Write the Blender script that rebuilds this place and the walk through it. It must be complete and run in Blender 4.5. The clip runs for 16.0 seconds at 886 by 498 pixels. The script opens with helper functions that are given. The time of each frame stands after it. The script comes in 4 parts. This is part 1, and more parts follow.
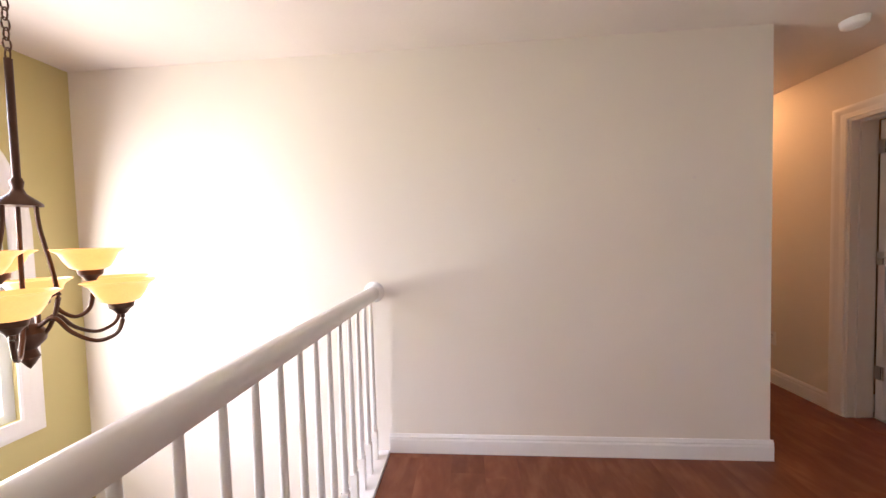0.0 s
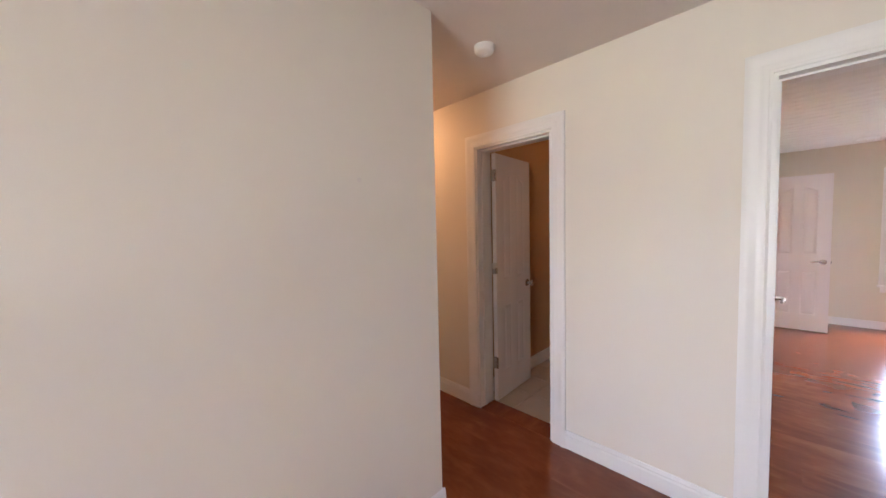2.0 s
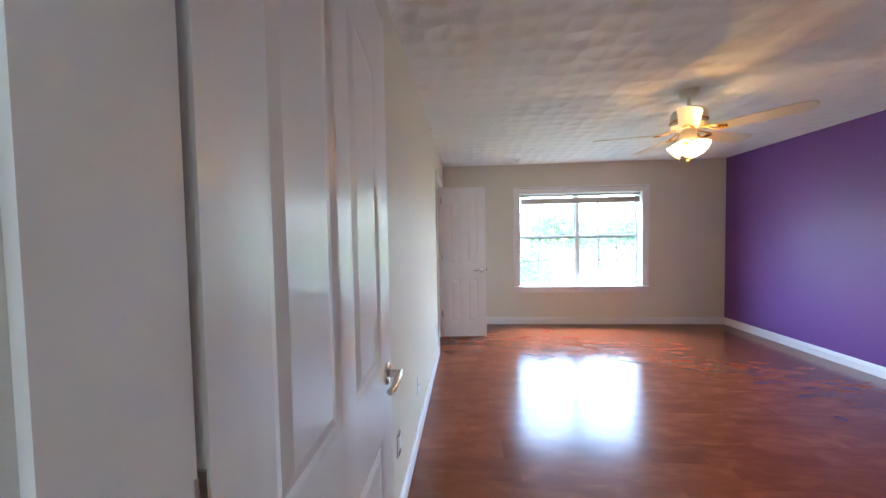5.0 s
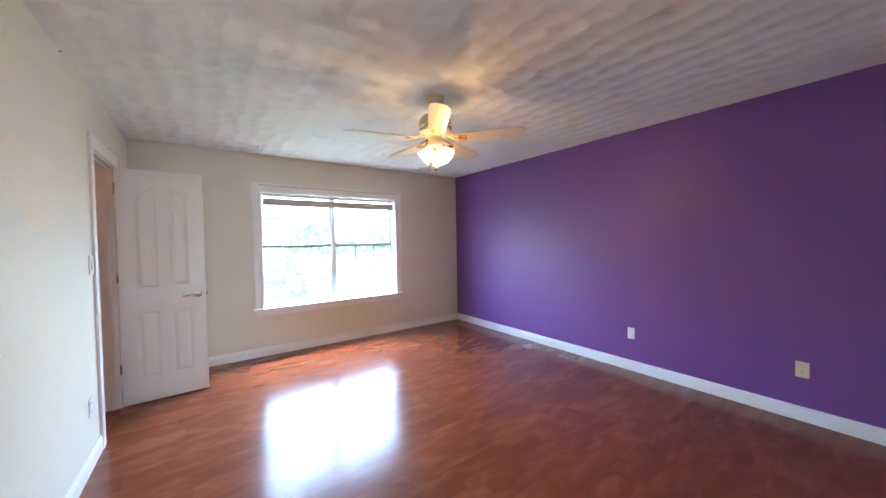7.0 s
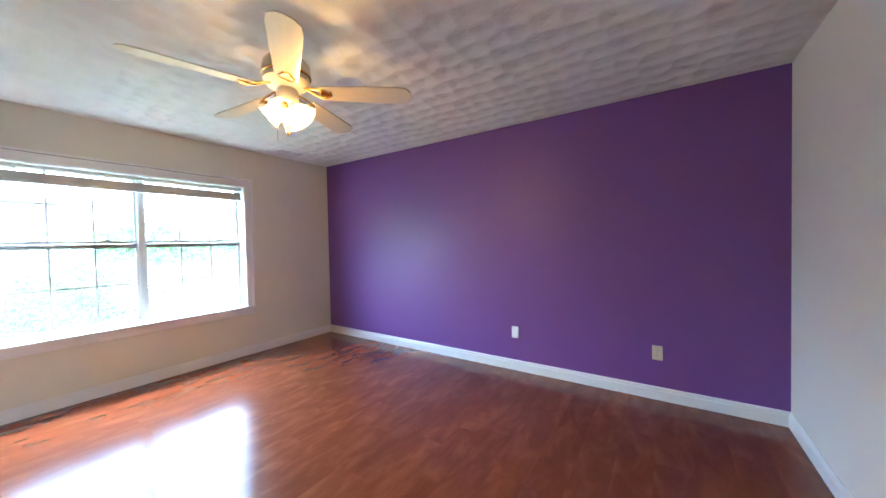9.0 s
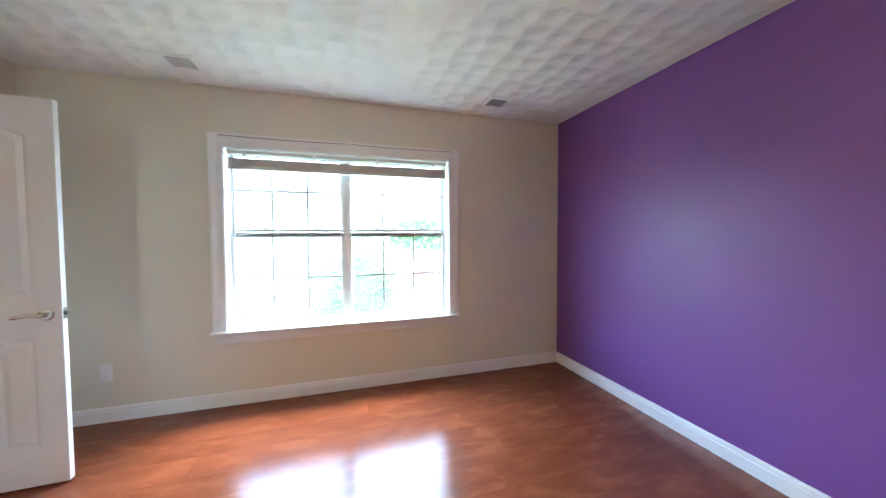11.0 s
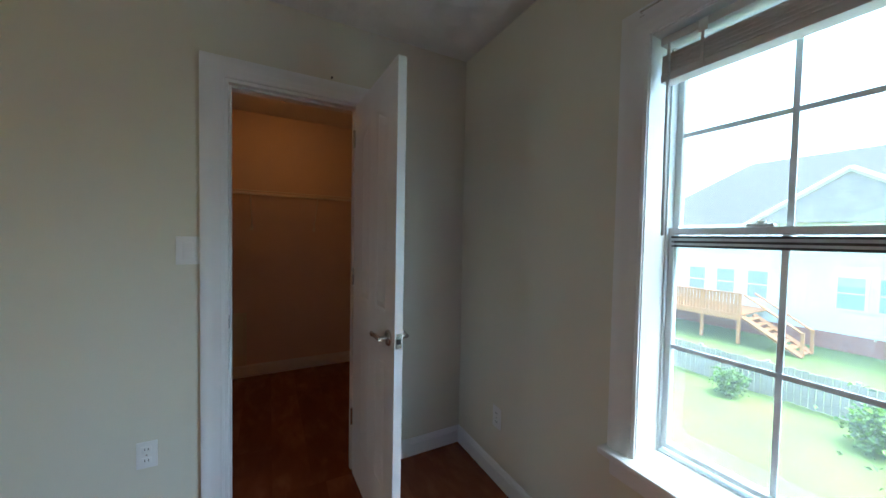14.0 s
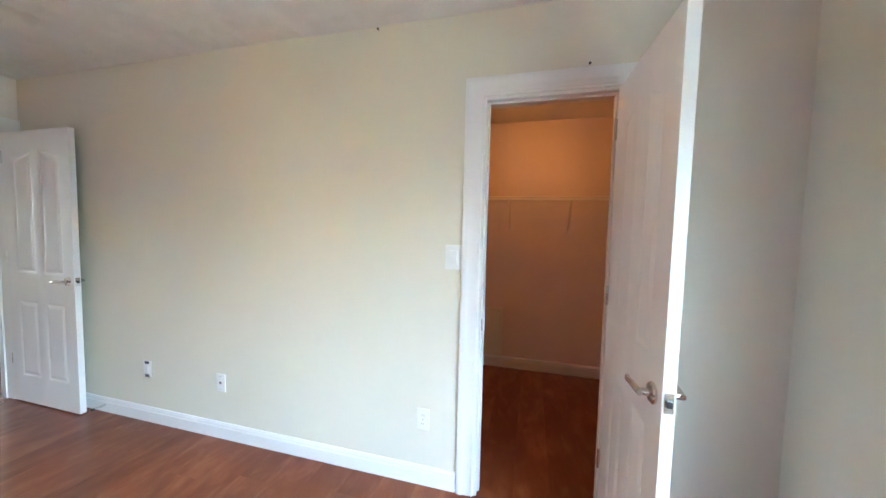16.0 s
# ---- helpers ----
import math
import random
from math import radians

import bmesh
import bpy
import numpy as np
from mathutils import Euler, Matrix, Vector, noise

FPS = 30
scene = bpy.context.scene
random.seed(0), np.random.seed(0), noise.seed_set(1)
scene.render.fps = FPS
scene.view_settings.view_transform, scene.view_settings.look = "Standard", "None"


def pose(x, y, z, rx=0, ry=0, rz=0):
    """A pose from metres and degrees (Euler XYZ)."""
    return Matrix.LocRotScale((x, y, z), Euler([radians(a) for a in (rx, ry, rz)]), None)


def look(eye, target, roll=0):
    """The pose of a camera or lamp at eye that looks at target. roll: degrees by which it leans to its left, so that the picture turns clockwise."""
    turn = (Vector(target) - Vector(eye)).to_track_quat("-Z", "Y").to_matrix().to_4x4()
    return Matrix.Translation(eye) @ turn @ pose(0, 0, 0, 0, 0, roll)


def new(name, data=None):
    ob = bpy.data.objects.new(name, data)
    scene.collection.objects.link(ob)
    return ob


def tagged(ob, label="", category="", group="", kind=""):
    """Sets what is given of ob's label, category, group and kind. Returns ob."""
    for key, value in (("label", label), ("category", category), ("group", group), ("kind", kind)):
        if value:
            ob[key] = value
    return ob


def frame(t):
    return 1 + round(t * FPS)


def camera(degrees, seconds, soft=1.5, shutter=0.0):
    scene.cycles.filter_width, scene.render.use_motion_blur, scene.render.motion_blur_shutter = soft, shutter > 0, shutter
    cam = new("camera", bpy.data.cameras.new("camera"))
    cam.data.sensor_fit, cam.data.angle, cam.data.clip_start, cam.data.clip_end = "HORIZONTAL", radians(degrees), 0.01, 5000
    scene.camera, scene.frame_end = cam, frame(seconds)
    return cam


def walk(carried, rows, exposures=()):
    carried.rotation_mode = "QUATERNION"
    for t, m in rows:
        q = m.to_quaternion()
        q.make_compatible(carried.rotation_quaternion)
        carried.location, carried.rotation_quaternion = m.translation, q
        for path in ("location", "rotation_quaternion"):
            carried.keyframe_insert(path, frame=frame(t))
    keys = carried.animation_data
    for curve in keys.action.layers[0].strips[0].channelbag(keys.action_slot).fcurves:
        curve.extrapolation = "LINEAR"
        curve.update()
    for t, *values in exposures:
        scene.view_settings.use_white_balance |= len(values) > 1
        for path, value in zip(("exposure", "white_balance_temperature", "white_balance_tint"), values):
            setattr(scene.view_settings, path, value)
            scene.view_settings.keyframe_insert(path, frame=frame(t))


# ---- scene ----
cam = camera(106.7, 16.0)
PATH = [
    (0, (-2.601, 0.055, 1.33), (-2.749, 2.048, 1.257), -1.5),
    (0.5, (-2.52, 0.3, 1.338), (-2.35, 2.291, 1.258), -1.3),
    (1, (-2.416, 0.514, 1.353), (-1.867, 2.435, 1.27), -1.4),
    (1.5, (-2.221, 0.728, 1.413), (-1.18, 2.432, 1.304), -1.5),
    (2, (-2.005, 0.877, 1.424), (-0.597, 2.293, 1.313), -1.3),
    (2.5, (-1.736, 1.016, 1.415), (-0.041, 2.071, 1.308), -1.2),
    (3, (-1.441, 1.028, 1.426), (0.41, 1.776, 1.302), -1.4),
    (3.2, (-1.31, 1.009, 1.425), (0.585, 1.64, 1.321), -1.2),
    (5.3, (0.019, 0.558, 1.37), (2.017, 0.569, 1.285), -0.9),
    (5.5, (0.088, 0.517, 1.375), (2.083, 0.407, 1.286), -0.8),
    (6, (0.257, 0.45, 1.374), (2.194, -0.042, 1.304), -1.2),
    (6.5, (0.407, 0.356, 1.4), (2.225, -0.477, 1.337), -1.2),
    (7, (0.503, 0.347, 1.374), (2.129, -0.816, 1.322), -1.0),
    (7.5, (0.548, 0.333, 1.358), (1.895, -1.144, 1.313), -1.2),
    (8, (0.565, 0.301, 1.34), (1.674, -1.362, 1.29), -1.2),
    (8.2, (0.601, 0.278, 1.335), (1.602, -1.453, 1.28), -1.2),
    (10.3, (1.601, -0.748, 1.286), (3.21, -1.936, 1.229), -0.7),
    (10.5, (1.728, -0.818, 1.302), (3.425, -1.874, 1.234), -0.6),
    (11, (2.118, -1.052, 1.309), (4.029, -1.637, 1.235), -0.3),
    (11.5, (2.515, -1.192, 1.324), (4.507, -1.356, 1.252), -0.2),
    (12, (2.848, -1.268, 1.325), (4.833, -1.025, 1.269), -0.0),
    (12.5, (3.221, -1.224, 1.302), (5.089, -0.512, 1.244), 0.3),
    (13, (3.534, -1.16, 1.301), (5.148, 0.02, 1.242), 0.2),
    (13.5, (3.775, -1.046, 1.328), (5.056, 0.489, 1.268), 0.5),
    (14, (3.923, -0.857, 1.327), (4.856, 0.911, 1.263), 1.1),
    (14.5, (3.998, -0.728, 1.331), (4.659, 1.159, 1.271), 1.1),
    (15, (4.101, -0.674, 1.344), (4.382, 1.305, 1.276), 1.3),
    (15.5, (4.114, -0.65, 1.346), (3.95, 1.341, 1.269), 1.4),
    (16, (3.982, -0.675, 1.396), (3.471, 1.255, 1.274), 1.3),
]
walk(cam, [(t, look(eye, target, roll)) for t, eye, target, roll in PATH], [
    (0, 4.95, 6200, 22), (1, 4.9, 6000, 21), (2, 5.15, 5700, 17), (3, 5.2, 5400, 14), (5.3, 4.7, 4950, 2), (6.3, 4.88, 4900, 1), (8, 5.02, 4850, -1),
    (10.5, 4.92, 5000, -3), (12, 4.42, 5050, -6), (12.5, 4.1, 4950, -9), (13.5, 3.02, 4900, -9), (14.5, 3.72, 5050, -9), (15.2, 4.65, 5100, -6), (16, 5.15, 5050, -5),
])

# ---- world and exposure ----
world = bpy.data.worlds.new("sky")
scene.world = world
world.use_nodes = True
wn = world.node_tree
sky = wn.nodes.new("ShaderNodeTexSky")
sky.sky_type, sky.sun_disc = "NISHITA", False
sky.sun_elevation, sky.sun_rotation = radians(69), radians(126)
sky.air_density, sky.dust_density, sky.ozone_density = 1.3, 5.0, 1.0
wn.nodes["Background"].inputs["Strength"].default_value = 0.15
wn.links.new(sky.outputs["Color"], wn.nodes["Background"].inputs["Color"])

sun_data = bpy.data.lights.new("sun", "SUN")
sun_data.energy, sun_data.angle, sun_data.color = 0.18, radians(20), (1.0, 0.97, 0.93)
sun = new("sun", sun_data)
sun.rotation_euler = (radians(21), 0, radians(54))

# the sky's light through the arched foyer window
foyer_data = bpy.data.lights.new("foyer_daylight", "AREA")
foyer_data.shape, foyer_data.size, foyer_data.size_y, foyer_data.energy, foyer_data.color = "RECTANGLE", 1.45, 1.45, 2.7, (1.0, 0.93, 0.85)
foyer_light = new("foyer_daylight", foyer_data)
foyer_light.matrix_world = look((-5.13, 0.90, 1.12), (0, 0.90, 0.1))

# the bedroom window's opening, marked so that the sky is sampled through it
opening_data = bpy.data.lights.new("window_opening", "AREA")
opening_data.shape, opening_data.size, opening_data.size_y = "RECTANGLE", 1.80, 1.40
opening_data.cycles.is_portal = True
opening = new("window_opening", opening_data)
opening.matrix_world = look((5.035, -1.10, 1.29), (0, -1.10, 1.29))

# the bulbs between the ceiling fan's glass shades
bulb_data = bpy.data.lights.new("fan_bulb", "POINT")
bulb_data.energy, bulb_data.color, bulb_data.shadow_soft_size = 1.95, (1.0, 0.57, 0.20), 0.022
bulb = new("fan_bulb", bulb_data)
bulb.location = (2.57, -1.08, 2.45 - 0.462)


# ---- materials ----
def material(name, colour, rough=0.5, metal=0.0, var=0.06, scale=3.0, bump=0.05, bump_scale=150.0, coat=0.0,
             emit=None, power=0.0, stretch=(1, 1, 1), island=0.0, transmission=0.0):
    """A painted, metal or plain surface with colour variation at two scales, fine relief and uneven gloss."""
    m = bpy.data.materials.new(name)
    m.use_nodes = True
    nt = m.node_tree
    b = nt.nodes["Principled BSDF"]
    co = nt.nodes.new("ShaderNodeTexCoord")
    mp = nt.nodes.new("ShaderNodeMapping")
    mp.inputs["Scale"].default_value = stretch
    nt.links.new(co.outputs["Object"], mp.inputs["Vector"])
    big, small = nt.nodes.new("ShaderNodeTexNoise"), nt.nodes.new("ShaderNodeTexNoise")
    big.inputs["Scale"].default_value, big.inputs["Detail"].default_value = scale, 4
    small.inputs["Scale"].default_value, small.inputs["Detail"].default_value = bump_scale, 3
    for n in (big, small):
        nt.links.new(mp.outputs["Vector"], n.inputs["Vector"])
    mix = nt.nodes.new("ShaderNodeMath")
    mix.operation = "MULTIPLY_ADD"
    nt.links.new(small.outputs["Fac"], mix.inputs[0])
    mix.inputs[1].default_value = 0.35
    nt.links.new(big.outputs["Fac"], mix.inputs[2])
    ramp = nt.nodes.new("ShaderNodeMapRange")
    ramp.inputs["From Min"].default_value, ramp.inputs["From Max"].default_value = 0.35, 1.0
    ramp.inputs["To Min"].default_value, ramp.inputs["To Max"].default_value = 1 - var, 1 + var
    nt.links.new(mix.outputs[0], ramp.inputs["Value"])
    hsv = nt.nodes.new("ShaderNodeHueSaturation")
    hsv.inputs["Color"].default_value = (*colour, 1)
    nt.links.new(ramp.outputs["Result"], hsv.inputs["Value"])
    nt.links.new(hsv.outputs["Color"], b.inputs["Base Color"])
    gloss = nt.nodes.new("ShaderNodeMapRange")
    gloss.inputs["To Min"].default_value, gloss.inputs["To Max"].default_value = max(rough - 0.06, 0.02), min(rough + 0.06, 1)
    nt.links.new(big.outputs["Fac"], gloss.inputs["Value"])
    nt.links.new(gloss.outputs["Result"], b.inputs["Roughness"])
    b.inputs["Metallic"].default_value = metal
    b.inputs["Coat Weight"].default_value = coat
    b.inputs["Transmission Weight"].default_value = transmission
    bn = nt.nodes.new("ShaderNodeBump")
    bn.inputs["Strength"].default_value, bn.inputs["Distance"].default_value = bump, 0.004
    nt.links.new(small.outputs["Fac"], bn.inputs["Height"])
    nt.links.new(bn.outputs["Normal"], b.inputs["Normal"])
    if island:
        geo = nt.nodes.new("ShaderNodeNewGeometry")
        vr = nt.nodes.new("ShaderNodeMapRange")
        vr.inputs["To Min"].default_value, vr.inputs["To Max"].default_value = 1 - island, 1 + island
        nt.links.new(geo.outputs["Random Per Island"], vr.inputs["Value"])
        nt.links.new(vr.outputs["Result"], hsv.inputs["Saturation"])
        mul = nt.nodes.new("ShaderNodeMath")
        mul.operation = "MULTIPLY"
        nt.links.new(ramp.outputs["Result"], mul.inputs[0])
        nt.links.new(vr.outputs["Result"], mul.inputs[1])
        nt.links.new(mul.outputs[0], hsv.inputs["Value"])
    if emit:
        b.inputs["Emission Color"].default_value = (*emit, 1)
        b.inputs["Emission Strength"].default_value = power
    return m


def plank_material():
    """Reddish cherry laminate: long grain, darker streaks, each plank a shade of its own."""
    m = bpy.data.materials.new("cherry laminate")
    m.use_nodes = True
    nt = m.node_tree
    b = nt.nodes["Principled BSDF"]
    co, info = nt.nodes.new("ShaderNodeTexCoord"), nt.nodes.new("ShaderNodeObjectInfo")
    add = nt.nodes.new("ShaderNodeVectorMath")
    add.operation = "MULTIPLY_ADD"
    add.inputs[1].default_value = (37.0, 19.0, 5.0)
    nt.links.new(info.outputs["Random"], add.inputs[0])
    nt.links.new(co.outputs["Object"], add.inputs[2])
    mp = nt.nodes.new("ShaderNodeMapping")
    mp.inputs["Scale"].default_value = (2.6, 6.5, 1.0)
    nt.links.new(add.outputs["Vector"], mp.inputs["Vector"])
    g1, g2 = nt.nodes.new("ShaderNodeTexNoise"), nt.nodes.new("ShaderNodeTexNoise")
    g1.inputs["Scale"].default_value, g1.inputs["Detail"].default_value, g1.inputs["Distortion"].default_value = 1.4, 3, 0.5
    g2.inputs["Scale"].default_value, g2.inputs["Detail"].default_value = 6.0, 2
    for n in (g1, g2):
        nt.links.new(mp.outputs["Vector"], n.inputs["Vector"])
    s = nt.nodes.new("ShaderNodeMath")
    s.operation = "MULTIPLY_ADD"
    nt.links.new(g2.outputs["Fac"], s.inputs[0])
    s.inputs[1].default_value = 0.22
    nt.links.new(g1.outputs["Fac"], s.inputs[2])
    ramp = nt.nodes.new("ShaderNodeValToRGB")
    e = ramp.color_ramp.elements
    e[0].position, e[0].color = 0.38, (*WOOD_DARK, 1)
    e[1].position, e[1].color = 0.82, (*WOOD_LIGHT, 1)
    mid = e.new(0.60)
    mid.color = (*WOOD_MID, 1)
    nt.links.new(s.outputs[0], ramp.inputs["Fac"])
    hsv = nt.nodes.new("ShaderNodeHueSaturation")
    vr = nt.nodes.new("ShaderNodeMapRange")
    vr.inputs["To Min"].default_value, vr.inputs["To Max"].default_value = 0.9, 1.1
    nt.links.new(info.outputs["Random"], vr.inputs["Value"])
    nt.links.new(vr.outputs["Result"], hsv.inputs["Value"])
    nt.links.new(ramp.outputs["Color"], hsv.inputs["Color"])
    nt.links.new(hsv.outputs["Color"], b.inputs["Base Color"])
    wear = nt.nodes.new("ShaderNodeTexNoise")
    wear.inputs["Scale"].default_value = 4.0
    nt.links.new(co.outputs["Object"], wear.inputs["Vector"])
    gl = nt.nodes.new("ShaderNodeMapRange")
    gl.inputs["To Min"].default_value, gl.inputs["To Max"].default_value = 0.17, 0.22
    nt.links.new(wear.outputs["Fac"], gl.inputs["Value"])
    nt.links.new(gl.outputs["Result"], b.inputs["Roughness"])
    b.inputs["Specular IOR Level"].default_value = 0.5
    return m


def stomped_ceiling(name, colour, depth):
    """White ceiling with a stomped plaster texture: overlapping rounded dabs with raised rims."""
    m = material(name, colour, 0.85, var=0.04, bump=0.1, bump_scale=90)
    nt = m.node_tree
    b = nt.nodes["Principled BSDF"]
    co = nt.nodes.new("ShaderNodeTexCoord")
    warp = nt.nodes.new("ShaderNodeTexNoise")
    warp.inputs["Scale"].default_value, warp.inputs["Detail"].default_value = 8.0, 3
    off = nt.nodes.new("ShaderNodeVectorMath")
    off.operation = "MULTIPLY_ADD"
    off.inputs[1].default_value = (0.05, 0.05, 0.0)
    nt.links.new(co.outputs["Object"], warp.inputs["Vector"])
    nt.links.new(warp.outputs["Color"], off.inputs[0])
    nt.links.new(co.outputs["Object"], off.inputs[2])
    v = nt.nodes.new("ShaderNodeTexVoronoi")
    v.feature = "SMOOTH_F1"
    v.inputs["Scale"].default_value, v.inputs["Randomness"].default_value, v.inputs["Smoothness"].default_value = 6.6, 0.4, 0.35
    nt.links.new(off.outputs["Vector"], v.inputs["Vector"])
    fine = nt.nodes.new("ShaderNodeTexNoise")
    fine.inputs["Scale"].default_value, fine.inputs["Detail"].default_value = 45.0, 4
    nt.links.new(co.outputs["Object"], fine.inputs["Vector"])
    s = nt.nodes.new("ShaderNodeMath")
    s.operation = "MULTIPLY_ADD"
    nt.links.new(fine.outputs["Fac"], s.inputs[0])
    s.inputs[1].default_value = 0.07
    nt.links.new(v.outputs["Distance"], s.inputs[2])
    bn = nt.nodes.new("ShaderNodeBump")
    bn.inputs["Strength"].default_value, bn.inputs["Distance"].default_value = 0.9, depth
    nt.links.new(s.outputs[0], bn.inputs["Height"])
    nt.links.new(bn.outputs["Normal"], b.inputs["Normal"])
    return m


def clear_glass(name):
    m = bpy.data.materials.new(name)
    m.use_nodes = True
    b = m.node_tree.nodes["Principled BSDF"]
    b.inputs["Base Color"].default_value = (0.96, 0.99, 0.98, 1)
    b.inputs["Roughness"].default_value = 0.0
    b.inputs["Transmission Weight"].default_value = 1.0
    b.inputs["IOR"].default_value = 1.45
    # a thin uneven milky veil, added to imitate glare washing out the view
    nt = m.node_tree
    veil, mix = nt.nodes.new("ShaderNodeBsdfTranslucent"), nt.nodes.new("ShaderNodeMixShader")
    veil.inputs["Color"].default_value = (0.9, 0.92, 0.92, 1)
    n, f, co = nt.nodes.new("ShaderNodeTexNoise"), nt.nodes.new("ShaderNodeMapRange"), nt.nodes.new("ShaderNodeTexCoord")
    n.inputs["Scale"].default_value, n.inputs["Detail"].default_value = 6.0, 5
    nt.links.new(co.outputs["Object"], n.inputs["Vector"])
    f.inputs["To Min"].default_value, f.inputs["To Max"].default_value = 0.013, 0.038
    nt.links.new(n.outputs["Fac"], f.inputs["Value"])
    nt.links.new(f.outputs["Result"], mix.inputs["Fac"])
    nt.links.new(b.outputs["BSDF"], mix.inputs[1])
    nt.links.new(veil.outputs["BSDF"], mix.inputs[2])
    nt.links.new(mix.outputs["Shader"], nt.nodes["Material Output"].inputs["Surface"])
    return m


def lamp_glass(name, colour, emit, power, clear):
    """Frosted lamp glass that lets part of the bulb's light straight through."""
    m = material(name, colour, 0.35, var=0.2, scale=25, emit=emit, power=power)
    nt = m.node_tree
    mix, tr = nt.nodes.new("ShaderNodeMixShader"), nt.nodes.new("ShaderNodeBsdfTransparent")
    tr.inputs["Color"].default_value = (1.0, 0.9, 0.7, 1)
    mix.inputs["Fac"].default_value = clear
    nt.links.new(nt.nodes["Principled BSDF"].outputs["BSDF"], mix.inputs[1])
    nt.links.new(tr.outputs["BSDF"], mix.inputs[2])
    nt.links.new(mix.outputs["Shader"], nt.nodes["Material Output"].inputs["Surface"])
    return m


WOOD_DARK, WOOD_MID, WOOD_LIGHT = (0.145, 0.039, 0.0165), (0.175, 0.049, 0.020), (0.225, 0.070, 0.029)
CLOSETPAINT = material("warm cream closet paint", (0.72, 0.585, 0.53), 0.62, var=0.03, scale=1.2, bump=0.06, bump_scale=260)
CREAM = material("cream wall paint", (0.71, 0.675, 0.565), 0.62, var=0.03, scale=1.2, bump=0.06, bump_scale=260)
HALLPAINT = material("ivory hall paint", (0.76, 0.71, 0.64), 0.6, var=0.03, scale=1.2, bump=0.06, bump_scale=260)
PURPLE = material("purple wall paint", (0.18, 0.071, 0.282), 0.46, var=0.05, scale=1.5, bump=0.08, bump_scale=240)
GREEN = material("olive green wall paint", (0.52, 0.45, 0.20), 0.6, var=0.04, scale=1.5, bump=0.06, bump_scale=240)
TAN = material("tan bathroom paint", (0.52, 0.33, 0.18), 0.6, var=0.04, scale=1.5, bump=0.05, bump_scale=240)
TRIM = material("white gloss trim paint", (0.80, 0.79, 0.78), 0.32, var=0.03, scale=2, bump=0.03, bump_scale=80)
DOORPAINT = material("white door paint", (0.78, 0.76, 0.75), 0.30, var=0.03, scale=2, bump=0.06, bump_scale=120, stretch=(4, 4, 0.5))
VINYL = material("white window vinyl", (0.72, 0.76, 0.78), 0.35, var=0.02, bump=0.02)
BLIND = material("off-white blind slats", (0.62, 0.60, 0.58), 0.5, var=0.03, island=0.04)
PLANK = plank_material()
SUBFLOOR = material("dark joint", (0.03, 0.012, 0.006), 0.7)
CEIL_BED = stomped_ceiling("stomped white ceiling", (0.78, 0.76, 0.73), 0.034)
CEIL_HALL = material("flat white ceiling", (0.74, 0.68, 0.64), 0.85, var=0.04, bump=0.15, bump_scale=60)
STEEL = material("satin nickel", (0.62, 0.60, 0.57), 0.26, 1.0, var=0.05, bump=0.01)
DARKMETAL = material("dark gap and screw metal", (0.08, 0.08, 0.08), 0.45, 0.6)
BRONZE = material("oil-rubbed bronze", (0.07, 0.035, 0.022), 0.42, 0.7, var=0.2, scale=20)
BRASS = material("polished brass", (0.75, 0.50, 0.16), 0.25, 1.0)
PLATE = material("white plastic plate", (0.80, 0.79, 0.77), 0.35, var=0.02, bump=0.01)
BEIGEPLATE = material("ivory plastic plate", (0.66, 0.58, 0.40), 0.38, var=0.02, bump=0.01)
SLOT = material("dark slot", (0.02, 0.02, 0.02), 0.6)
FANBLADE = material("cream fan blade", (0.70, 0.62, 0.46), 0.4, var=0.05, bump=0.05, stretch=(1, 12, 1))
FANBODY = material("cream fan enamel", (0.72, 0.66, 0.52), 0.3, var=0.03)
FANGLASS = lamp_glass("frosted fan glass", (0.8, 0.68, 0.42), (1.0, 0.60, 0.22), 0.20, 0.52)
AMBER = material("amber alabaster glass", (0.45, 0.19, 0.055), 0.35, var=0.2, scale=8, emit=(1.0, 0.46, 0.13), power=0.045)
DOME = material("frosted dome glass", (0.9, 0.75, 0.5), 0.4, emit=(1.0, 0.35, 0.075), power=2.2)
DOME_SOFT = material("frosted dome glass with a weak bulb", (0.9, 0.75, 0.5), 0.4, emit=(1.0, 0.50, 0.19), power=1.0)
DOME_WEAK = material("frosted dome glass with a dim bulb", (0.9, 0.75, 0.5), 0.4, emit=(1.0, 0.46, 0.15), power=0.42)
TILE = material("beige floor tile", (0.52, 0.44, 0.36), 0.35, var=0.08, scale=6)
GROUT = material("grey grout", (0.35, 0.31, 0.27), 0.8)
WIRE = material("white coated wire", (0.78, 0.74, 0.68), 0.4)
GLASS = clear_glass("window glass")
FILM = material("crumpled clear film", (0.8, 0.85, 0.86), 0.15, transmission=0.75, bump=0.3, bump_scale=30)
LAWN = material("lawn", (0.112, 0.145, 0.022), 0.9, var=0.35, scale=0.8, bump=0.8, bump_scale=30)
LEAF = material("leaves", (0.125, 0.19, 0.045), 0.75, var=0.2, island=0.35)
BARK = material("bark", (0.12, 0.09, 0.06), 0.9, var=0.3, scale=15, bump=0.6, bump_scale=40)
FENCEWOOD = material("weathered fence boards", (0.31, 0.265, 0.215), 0.85, var=0.2, scale=6, bump=0.3, bump_scale=60, stretch=(4, 4, 0.6))
DECKWOOD = material("orange stained deck wood", (0.45, 0.20, 0.07), 0.7, var=0.2, scale=6, bump=0.3, bump_scale=60)
SIDING = material("pale lap siding", (0.76, 0.73, 0.69), 0.7, var=0.04)
